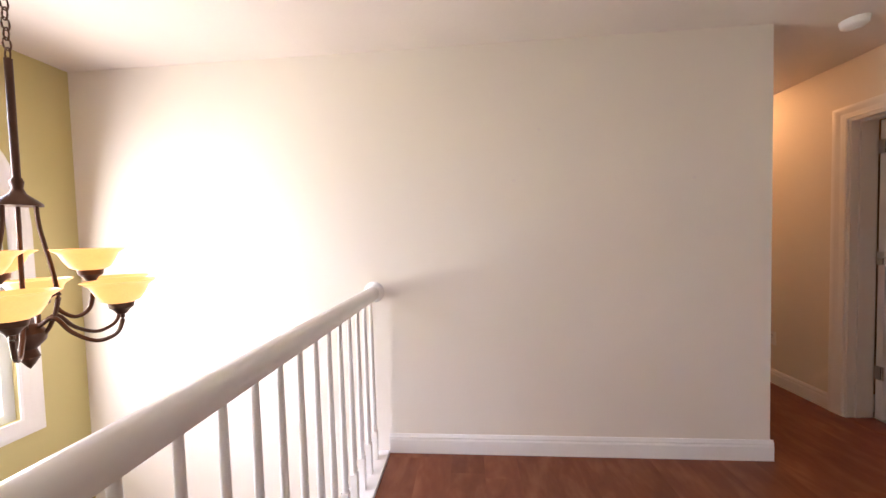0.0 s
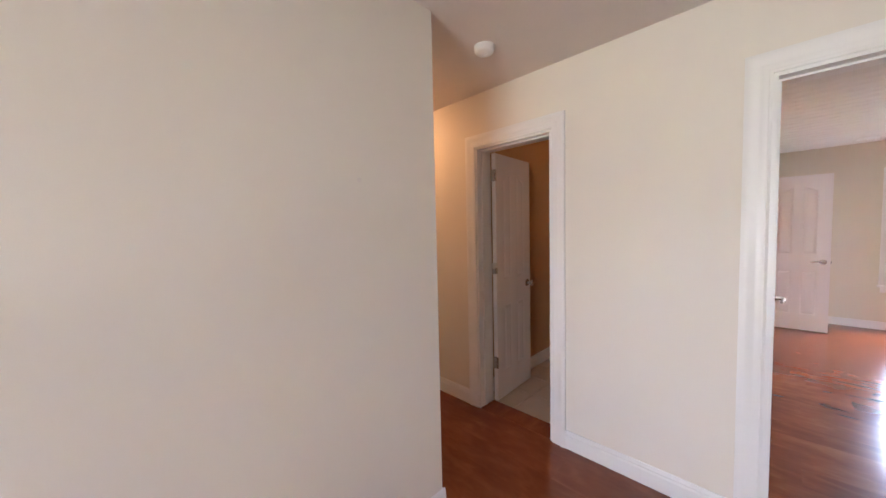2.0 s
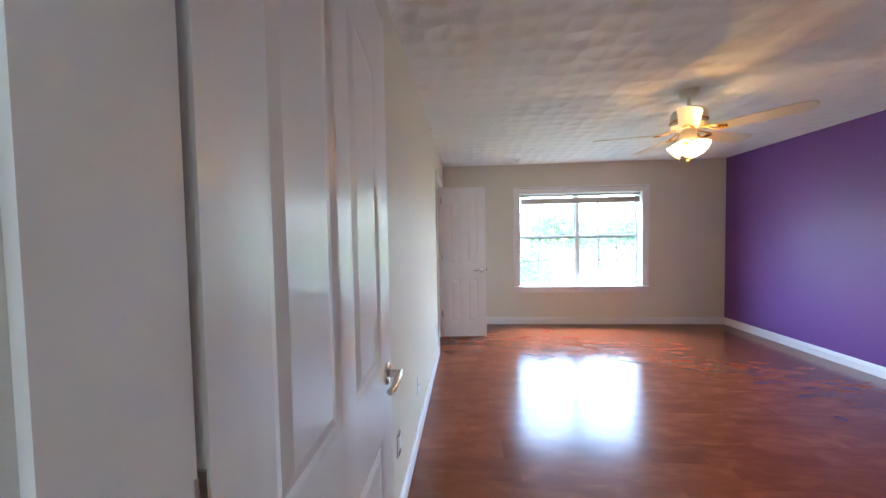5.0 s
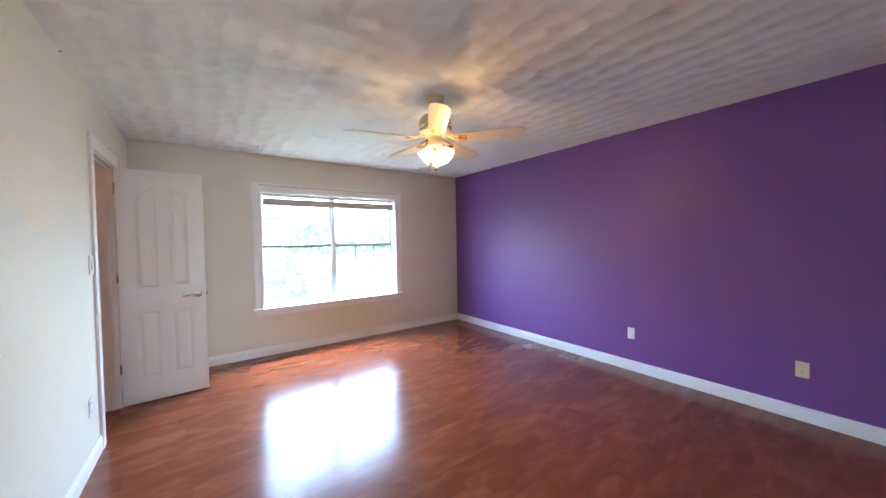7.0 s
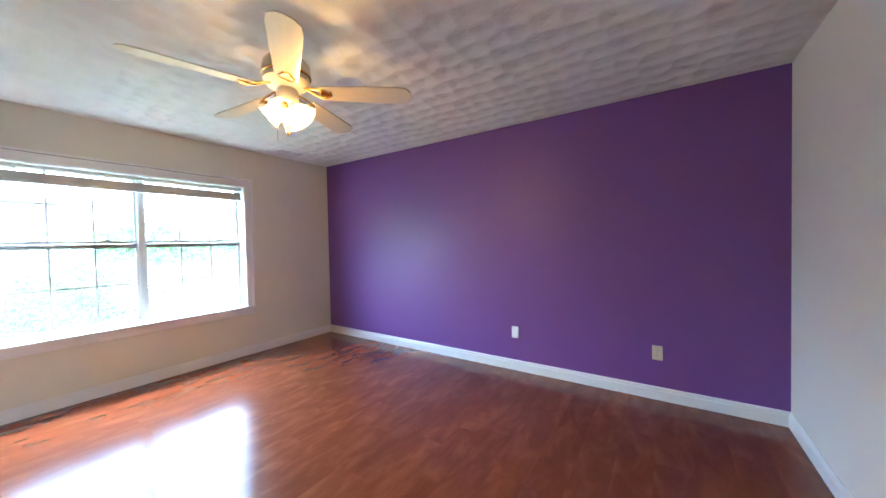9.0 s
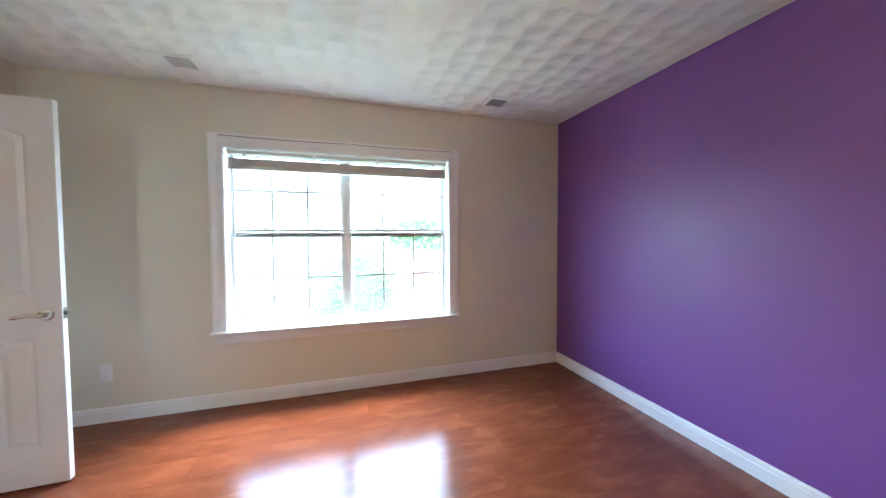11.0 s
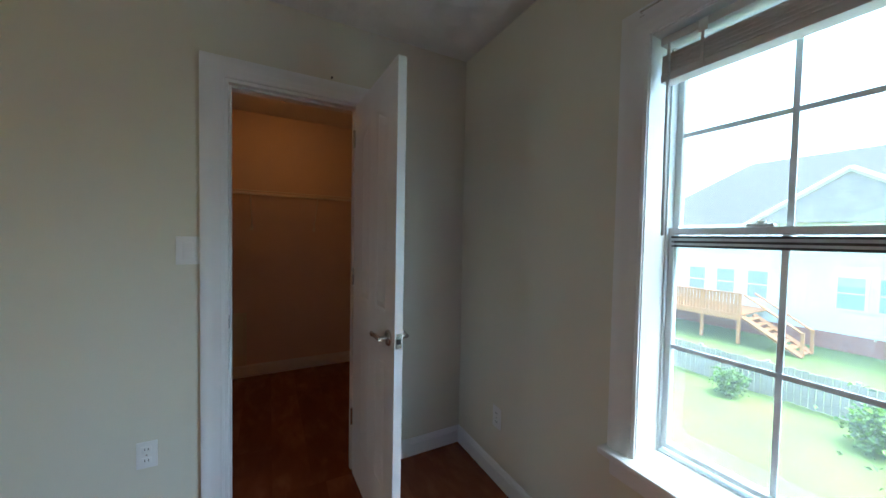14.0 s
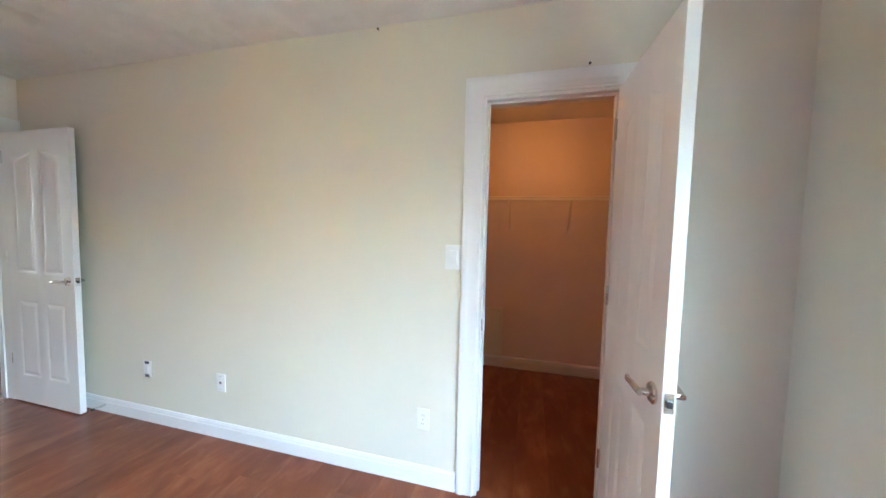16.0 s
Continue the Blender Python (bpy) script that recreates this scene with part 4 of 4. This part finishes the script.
def flush_light(x, y, label, r=0.15, glass=DOME_SOFT, deep=0.075):
    root = thing("ceiling_light", pose(x, y, CH), label, "ceiling light")
    part("pan", lathe(bmesh.new(), [(0, 0), (r * 0.9, 0), (r, -0.012), (r, -0.028), (r * 0.94, -0.034)], 36), BRASS, root, "brass-coloured pan")
    part("shade", lathe(bmesh.new(), [(r * 0.93, -0.030), (r * 0.9, -0.03 - 0.33 * deep), (r * 0.72, -0.03 - 0.72 * deep), (r * 0.4, -0.03 - 0.94 * deep), (0.004, -0.03 - deep)], 36), glass, root, "lit frosted glass dome")
    part("finial", lathe(bmesh.new(), [(0.0, -0.028 - deep), (0.010, -0.032 - deep), (0.006, -0.042 - deep), (0, -0.046 - deep)], 12), BRASS, root)


flush_light(-0.40, 3.28, "lit round flush ceiling light in the corridor")
flush_light(1.25, 1.75, "lit round flush ceiling light in the bathroom", 0.15, DOME_WEAK)
flush_light(4.02, 2.02, "lit round flush ceiling light in the closet", 0.088, DOME, 0.048)

hatch = thing("attic_hatch", pose(-0.43, 3.98, CH), "white framed attic hatch in the corridor ceiling", "hatch")
part("hatch_frame", sweep(bmesh.new(), [(-0.33, -0.28), (0.33, -0.28), (0.33, 0.28), (-0.33, 0.28)], [(0, 0.0), (-0.06, 0.0), (-0.055, 0.014), (-0.01, 0.018), (0, 0.014)],
                          lambda a, b, v: (a, b, -v), closed=True), TRIM, hatch)
part("hatch_panel", boxmesh(-0.329, 0.329, -0.279, 0.279, -0.006, -0.001), CEIL_HALL, hatch)

chime = thing("thermostat_base", pose(0, 3.49, 1.51, 0, 0, 90), "bare white wall device with dark ends and loose wires", "wall device")
chime.matrix_basis = pose(0, 3.54, 1.505, 0, 0, -90)
part("body", boxmesh(-0.045, 0.045, -0.028, -0.001, -0.045, 0.045, bevel=0.008), PLATE, chime)
part("top_terminal", boxmesh(-0.022, 0.022, -0.024, -0.001, 0.047, 0.09, bevel=0.004), DARKMETAL, chime, "dark upper terminal")
part("bottom_terminal", boxmesh(-0.024, 0.024, -0.024, -0.001, -0.095, -0.047, bevel=0.004), DARKMETAL, chime, "dark lower terminal")
part("wire", tube(bmesh.new(), [(0.03, -0.02, 0.03), (0.055, -0.03, 0.045), (0.07, -0.02, 0.03), (0.06, -0.01, 0.02)], 0.008, 8), DARKMETAL, chime, "dark loose wire")

plate("wall_outlet", "outlet", pose(0, 3.06, 0.39, 0, 0, -90), "white duplex outlet low on the corridor wall")
for sx, sz, sr in ((-2.17, 1.94, 0.009), (-2.32, 1.65, 0.011), (-1.31, 1.63, 0.010)):
    spot = part("wall_patch", lathe(bmesh.new(), [(sr, 0.0), (sr * 0.8, 0.0006), (0.001, 0.0008)], 14, pose(0, 0, 0, 90)), CEIL_HALL, None, "", pose(sx, W1Y - 0.0002, sz))
    tagged(spot, "small greyish filled nail hole on the ivory wall", "wall patch")
stopper = thing("door_stop", pose(1.02, NY - 0.015, 0.055), "small grey spring door stop on the baseboard", "door stop")
part("spring", tube(bmesh.new(), [(0.006 * math.cos(i * 0.9), -0.065 * i / 50, 0.006 * math.sin(i * 0.9)) for i in range(51)], 0.0016, 5), STEEL, stopper)
part("tip", rod(bmesh.new(), (0, -0.064, 0), (0, -0.078, 0), 0.008), RUBBER, stopper, "dark rubber tip")

for nx, nz in ((3.17, 2.43), (4.21, 2.15)):
    nail = part("wall_hook", rod(rod(bmesh.new(), (0, 0, 0), (0, -0.012, 0.002), 0.002, n=8), (0, -0.011, 0.002), (0, -0.013, 0.002), 0.006, n=10), DARKMETAL, None, "", pose(nx, NY, nz))
    tagged(nail, "tiny dark screw stuck in the cream wall", "screw")
nail = part("wall_hook", rod(bmesh.new(), (0, 0, 0), (-0.012, 0, 0.002), 0.003, n=8), DARKMETAL, None, "", pose(-0.017, 0.095, 1.59))
tagged(nail, "tiny dark nail stuck in the hall wall", "nail")


# ---- closet ----
def wire_shelf():
    z, y1, y0 = 1.70, 2.675, 2.37
    root = thing("wire_shelf", pose(0, 0, z), "white coated wire shelf along the closet back wall", "shelf")
    for y, zz in ((y0, 0), (y0, -0.03), (y0 + 0.15, -0.004), (y1 - 0.005, 0)):
        part("long_wire", rod(bmesh.new(), (3.0, y, zz), (EX - 0.01, y, zz), 0.0045, n=8), WIRE, root)
    bm = bmesh.new()
    for k in range(78):
        x = 3.01 + k * 0.0254
        tube(bm, [(x, y1 - 0.005, 0.004), (x, y0, 0.004), (x, y0 - 0.003, -0.03)], 0.0016, 4)
    tagged(part("deck_wires", bm, WIRE, root), "", "", "", "stuff")
    for x in (3.25, 3.78, 4.32, 4.85):
        part("brace", tube(bmesh.new(), [(x, y0 + 0.01, -0.006), (x, y0 + 0.03, -0.03), (x, y1 - 0.02, -0.29), (x, y1 - 0.004, -0.31)], 0.005, 6), WIRE, root)
        part("wall_clip", boxmesh(x - 0.012, x + 0.012, y1 - 0.008, y1 + 0.004, -0.33, -0.29, bevel=0.002), WIRE, root)


wire_shelf()
panel = thing("access_panel", pose(3.55, 2.68, 0.345), "flat cream access panel low on the closet wall", "access panel")
part("panel_door", boxmesh(-0.165, 0.165, -0.008, -0.001, -0.235, 0.235, bevel=0.002), CREAM, panel)
part("panel_frame", sweep(bmesh.new(), [(-0.17, -0.24), (0.17, -0.24), (0.17, 0.24), (-0.17, 0.24)], [(0, 0.001), (-0.018, 0.001), (-0.016, 0.009), (0, 0.009)],
                          lambda a, b, v: (a, -v, b), closed=True), CREAM, panel)


# ---- outside ----
GZ = -3.4
bm = bmesh.new()
bmesh.ops.create_grid(bm, x_segments=60, y_segments=60, size=400)
for v in bm.verts:
    v.co.z = GZ + 0.12 * noise.noise((v.co.x * 0.05, v.co.y * 0.05, 0))
setting("ground", bm, LAWN, "green mown lawn reaching the horizon", "ground", smooth=True)
setting("driveway", boxmesh(28, 60, -16, -5.2, GZ - 0.1, GZ + 0.16), ASPHALT, "pale concrete drive and street", "road")
setting("house_below", wall_x(WX, EX + 0.2, SY - 0.12, 2.82, GZ - 0.2, -0.06, []), SIDING, "pale siding of the lower storey under the bedroom", "wall")


def fence():
    root = thing("wooden_fence", pose(17.7, 0, GZ), "weathered grey wooden board fence along the lawn", "fence")
    for k in range(16):
        y = -2.0 + k * 1.8
        part("post", boxmesh(0.03, 0.12, y - 0.045, y + 0.045, 0, 1.12, bevel=0.01), FENCEWOOD, root)
    for z in (0.25, 0.85):
        part("rail", boxmesh(-0.01, 0.03, -2.0, 25.0, z - 0.045, z + 0.045), FENCEWOOD, root)
    bd = None
    for k in range(180):
        y = -1.95 + k * 0.15
        if bd is None:
            bd = part("board", boxmesh(-0.03, -0.011, -0.069, 0.069, 0.03, 1.06, bevel=0.004), FENCEWOOD, root, smooth=False)
            me = bd.data
            bd.matrix_basis = pose(0, y, 0)
        else:
            o = new("board", me)
            o.parent = root
            o.matrix_basis = pose(random.uniform(-0.004, 0.004), y, random.uniform(-0.02, 0.02), 0, 0, random.uniform(-1, 1))


fence()


def neighbour_house():
    x0, y0, y1, ze = 27.0, -4.5, 13.5, 2.4
    root = thing("neighbour_house", pose(0, 0, 0), "pale two-storey house with grey shingle hip roof", "house")
    part("wall", boxmesh(x0, x0 + 10, y0, y1, GZ + 0.7, ze), SIDING, root, "pale lap siding")
    for k in range(26):
        z = GZ + 0.75 + k * 0.195
        part("siding_board", boxmesh(x0 - 0.02, x0, y0, y1, z, z + 0.17), SIDING, root, smooth=False)
    part("foundation", boxmesh(x0 - 0.05, x0 + 10.05, y0 - 0.05, y1 + 0.05, GZ - 0.2, GZ + 0.72), BRICKRED, root, "red brick base")

    def hip(xa, xb, ya, yb, z, rise, run, name):
        b = bmesh.new()
        xm = (xa + xb) / 2
        e = [b.verts.new(c) for c in ((xa, ya, z), (xb, ya, z), (xb, yb, z), (xa, yb, z))]
        r = [b.verts.new(c) for c in ((xm, ya + run, z + rise), (xm, yb - run, z + rise))]
        b.faces.new((e[0], e[1], r[0]))
        b.faces.new((e[1], e[2], r[1], r[0]))
        b.faces.new((e[2], e[3], r[1]))
        b.faces.new((e[3], e[0], r[0], r[1]))
        b.faces.new(e[::-1])
        return part(name, b, SHINGLE, root, "grey shingle roof", smooth=False)

    rf = hip(x0 - 0.5, x0 + 10.5, y0 - 0.5, y1 + 0.5, ze, 4.2, 5.0, "roof")
    for y, x in ((2.2, 31.2), (3.0, 31.5)):
        part("vent_pipe", rod(bmesh.new(), (x, y, ze + 3.0), (x, y, ze + 4.3), 0.10, n=10), SIDING, rf, "pale roof vent")
    part("fascia", boxmesh(x0 - 0.56, x0 - 0.5, y0 - 0.5, y1 + 0.5, ze - 0.22, ze + 0.02), TRIM, root, "white fascia board")
    # front gable
    gy, gw, gz = 3.6, 3.3, 2.25
    b = bmesh.new()
    v = [b.verts.new(c) for c in ((x0 - 1.0, gy - gw, ze), (x0 - 1.0, gy + gw, ze), (x0 - 1.0, gy, ze + gz), (x0 + 4, gy - gw, ze), (x0 + 4, gy + gw, ze), (x0 + 4, gy, ze + gz))]
    b.faces.new((v[0], v[1], v[2]))
    b.faces.new((v[0], v[2], v[5], v[3]))
    b.faces.new((v[1], v[4], v[5], v[2]))
    part("gable", b, GABLE, root, "pale grey gable", smooth=False)
    for s in (-1, 1):
        part("rake_board", tube(bmesh.new(), [(x0 - 1.05, gy + s * (gw + 0.2), ze - 0.1), (x0 - 1.05, gy, ze + gz + 0.05)], 0.12, 4), TRIM, root, "white rake board")
    for yc in (1.3, 2.4, 3.6, 6.8, 8.2, 9.6, -2.5):
        w = part("window", sweep(bmesh.new(), [(yc - 0.4, -1.5), (yc + 0.4, -1.5), (yc + 0.4, -0.1), (yc - 0.4, -0.1)], [(0, 0.021), (-0.1, 0.021), (-0.1, 0.06), (0, 0.06)],
                                 lambda a, c, d: (x0 - d, a, c), closed=True), TRIM, root, "white framed window")
        part("pane", boxmesh(x0 - 0.035, x0 - 0.022, yc - 0.4, yc + 0.4, -1.5, -0.1), PALEGLASS, w)
        part("meeting_rail", boxmesh(x0 - 0.05, x0 - 0.036, yc - 0.4, yc + 0.4, -0.83, -0.77), TRIM, w)


neighbour_house()


def deck():
    root = thing("wooden_deck", pose(0, 0, 0), "raised orange-stained timber deck with stairs behind the neighbour house", "deck")
    xa, xb, ya, yb, z = 23.6, 26.9, 6.2, 12.5, -2.0
    for k in range(22):
        x = xa + k * 0.15
        part("deck_board", boxmesh(x, x + 0.135, ya, yb, z - 0.04, z), DECKWOOD, root, smooth=False)
    part("rim", boxmesh(xa - 0.05, xa, ya, yb, z - 0.28, z + 0.01), DECKWOOD, root)
    for y in (6.3, 7.8, 9.4, 10.9, 12.4):
        part("post", boxmesh(xa, xa + 0.12, y - 0.06, y + 0.06, GZ, z + 1.0), DECKWOOD, root)
    part("top_rail", boxmesh(xa - 0.03, xa + 0.12, ya, yb, z + 0.95, z + 1.0), DECKWOOD, root)
    for k in range(44):
        y = ya + 0.1 + k * 0.143
        part("baluster", boxmesh(xa + 0.02, xa + 0.06, y - 0.055, y + 0.055, z, z + 0.95), DECKWOOD, root, smooth=False)
    for k in range(7):
        part("stair_tread", boxmesh(xa + 0.2, xa + 1.3, ya - 0.28 * (k + 1), ya - 0.28 * k, z - 0.19 * (k + 1) - 0.04, z - 0.19 * (k + 1)), DECKWOOD, root, smooth=False)
    for x in (xa + 0.16, xa + 1.3):
        part("stringer", tube(bmesh.new(), [(x, ya, z - 0.12), (x, ya - 2.0, GZ + 0.02)], 0.12, 4), DECKWOOD, root)
        part("stair_rail", tube(bmesh.new(), [(x, ya, z + 0.95), (x, ya - 2.0, GZ + 1.0)], 0.05, 4), DECKWOOD, root)
        part("post", boxmesh(x - 0.05, x + 0.05, ya - 2.05, ya - 1.95, GZ, GZ + 1.05), DECKWOOD, root)


deck()


def tree(x, y, h, rad, leaves, label, seed, low=0.12):
    """A tapered trunk with limbs and a loose crown of many single leaves."""
    rnd = random.Random(seed)
    root = thing("tree", pose(x, y, GZ), label, "tree")
    b = bmesh.new()
    tube(b, [(0, 0, -0.05), (0.04, 0.02, h * 0.3), (-0.03, 0.05, h * 0.6), (0.02, 0, h * 0.95)], [h * 0.02, h * 0.016, h * 0.01, h * 0.003], 8)
    tips = []
    for k in range(26):
        t = low + (0.95 - low) * k / 26
        a = k * 2.4 + rnd.uniform(-0.4, 0.4)
        r = rad * (0.55 + 0.5 * math.sin(math.pi * min(1, (t - low) * 1.1 + 0.12))) * rnd.uniform(0.75, 1.15)
        p0, p1 = Vector((0, 0, h * t * 0.9)), Vector((r * math.cos(a), r * math.sin(a), h * t + 0.25 * r))
        mid = (p0 + p1) / 2 + Vector((0, 0, 0.12 * r))
        tube(b, [p0, mid, p1], [h * 0.006, h * 0.004, h * 0.0015], 5)
        tips += [(p0.lerp(p1, rnd.uniform(0.35, 1.0)), rad * rnd.uniform(0.18, 0.34)) for _ in range(3)]
    part("trunk", b, BARK, root)
    verts, faces = [], []
    for _ in range(leaves):
        c, s = rnd.choice(tips)
        p = c + Vector((rnd.gauss(0, s), rnd.gauss(0, s), rnd.gauss(0, s * 0.8)))
        q = Euler((rnd.uniform(-1.2, 1.2), rnd.uniform(-1.2, 1.2), rnd.uniform(0, 6.3))).to_matrix()
        l, w = rnd.uniform(0.07, 0.13), rnd.uniform(0.03, 0.05)
        n = len(verts)
        verts += [p + q @ Vector(c2) for c2 in ((0, 0, 0), (w, l * 0.5, 0.012), (0, l, -0.01), (-w, l * 0.5, 0.012))]
        faces.append((n, n + 1, n + 2, n + 3))
    me = bpy.data.meshes.new("crown")
    me.from_pydata(verts, [], faces)
    me.materials.append(LEAF)
    cr = new("crown", me)
    cr.parent = root
    return root


tree(12.8, -1.5, 4.4, 1.35, 16000, "young leafy green tree on the lawn outside the window", 3)
tree(16.2, 1.0, 1.0, 0.45, 1800, "small leafy shrub beside the fence", 5)
tree(16.6, 3.9, 0.8, 0.35, 1200, "small leafy shrub beside the fence", 8)
tree(45.0, -17.0, 8.0, 3.2, 6000, "broad dark green tree beyond the street", 11)

setting("treeline", bmesh.new(), LEAF, "distant dark green line of woods", "backdrop")
verts, faces, rnd = [], [], random.Random(4)
for k in range(9000):
    y = rnd.uniform(-120, 110)
    top = 5.0 + 3.0 * noise.noise((y * 0.06, 3.0, 0)) + 1.5 * noise.noise((y * 0.3, 1.0, 0))
    p = Vector((110 + rnd.uniform(-4, 4), y, GZ + (top + 4) * rnd.random() ** 0.7))
    q = Euler((rnd.uniform(-1, 1), rnd.uniform(-1, 1), rnd.uniform(0, 6.3))).to_matrix()
    n = len(verts)
    verts += [p + q @ Vector(c) for c in ((-0.9, 0, 0), (0, 0, -0.7), (0.9, 0, 0), (0, 0, 0.7))]
    faces.append((n, n + 1, n + 2, n + 3))
bpy.data.objects["treeline"].data.from_pydata(verts, [], faces)


def car():
    root = thing("parked_car", pose(33.0, -8.6, GZ + 0.16, 0, 0, 82), "red sedan parked on the pale drive", "car")
    side = [(-2.2, 0.35), (-2.25, 0.62), (-2.1, 0.85), (-1.3, 0.95), (-0.75, 1.38), (0.45, 1.42), (1.15, 0.98), (2.0, 0.85), (2.2, 0.6), (2.2, 0.35)]
    b = bmesh.new()
    l = [b.verts.new((x, -0.85 + (0.16 if z > 1.1 else 0), z)) for x, z in side]
    r = [b.verts.new((x, 0.85 - (0.16 if z > 1.1 else 0), z)) for x, z in side]
    b.faces.new(l)
    b.faces.new(r[::-1])
    for i in range(len(side)):
        j = (i + 1) % len(side)
        b.faces.new((l[i], l[j], r[j], r[i]))
    bmesh.ops.bevel(b, geom=list(b.edges), offset=0.05, segments=2, affect="EDGES")
    part("body", b, CARPAINT, root)
    for s in (-1, 1):
        g = bmesh.new()
        g.faces.new([g.verts.new((x, s * 0.80, z)) for x, z in ((-1.1, 0.98), (-0.7, 1.3), (0.4, 1.34), (0.9, 1.0))])
        bmesh.ops.solidify(g, geom=list(g.faces), thickness=0.06)
        part("window", g, DARKGLASS, root, "dark side windows")
        for x in (-1.35, 1.35):
            w = part("wheel", rod(bmesh.new(), (x, s * 0.66, 0.32), (x, s * 0.88, 0.32), 0.32, n=24), RUBBER, root)
            part("rim", rod(bmesh.new(), (x, s * 0.87, 0.32), (x, s * 0.895, 0.32), 0.20, n=20), STEEL, w)


car()

# ---- floor pieces ----


def planks(parent, x0, x1, y0, y1, along, seed, w=0.192, ln=1.21):
    """Laminate planks laid tight, in staggered rows, trimmed to the room."""
    rnd = random.Random(seed)
    shared = {}
    u0, u1, v0, v1 = (x0, x1, y0, y1) if along == "x" else (y0, y1, x0, x1)
    v = v0
    while v < v1 - 0.005:
        vw = min(w, v1 - v)
        u = u0 - rnd.uniform(0, ln)
        while u < u1 - 0.005:
            a, b = max(u, u0), min(u + ln, u1)
            if b - a > 0.01:
                key = (round(b - a, 3), round(vw, 3))
                if key not in shared:
                    bm = bmesh.new()
                    L, W = key
                    lo = [bm.verts.new(c) for c in ((0, 0, -0.011), (L, 0, -0.011), (L, W, -0.011), (0, W, -0.011))]
                    up = [bm.verts.new(c) for c in ((0, 0, 0), (L, 0, 0), (L, W, 0), (0, W, 0))]
                    bm.faces.new(up)
                    for i in range(4):
                        j = (i + 1) % 4
                        bm.faces.new((lo[i], lo[j], up[j], up[i]))
                    me = bpy.data.meshes.new("plank")
                    bmesh.ops.recalc_face_normals(bm, faces=bm.faces)
                    bm.to_mesh(me)
                    bm.free()
                    me.materials.append(PLANK)
                    shared[key] = me
                o = new("plank", shared[key])
                o.parent = parent
                o.matrix_basis = pose(a, v, 0) if along == "x" else pose(v + vw, a, 0, 0, 0, 90)
            u += ln
        v += w


planks(floor_bed, WX, EX, SY, NY, "y", 1)
planks(floor_hall, LAND + 0.002, W1X, LS, W1Y, "y", 2)
planks(floor_hall, W1X, WX, LS, HEND, "y", 4)
planks(floor_closet, 2.98, EX, NY + 0.001, 2.68, "y", 3)

tile = boxmesh(-0.148, 0.148, -0.148, 0.148, -0.009, 0.0)
tm = None
for i in range(9):
    for j in range(6):
        x, y = WX + 0.15 + i * 0.302, NY + 0.28 + j * 0.302
        if x > 2.65 or y > 2.46:
            continue
        if tm is None:
            o = part("tile", tile, TILE, floor_bath, smooth=False)
            tm = o.data
        else:
            o = new("tile", tm)
            o.parent = floor_bath
        o.matrix_basis = pose(x, y, 0)
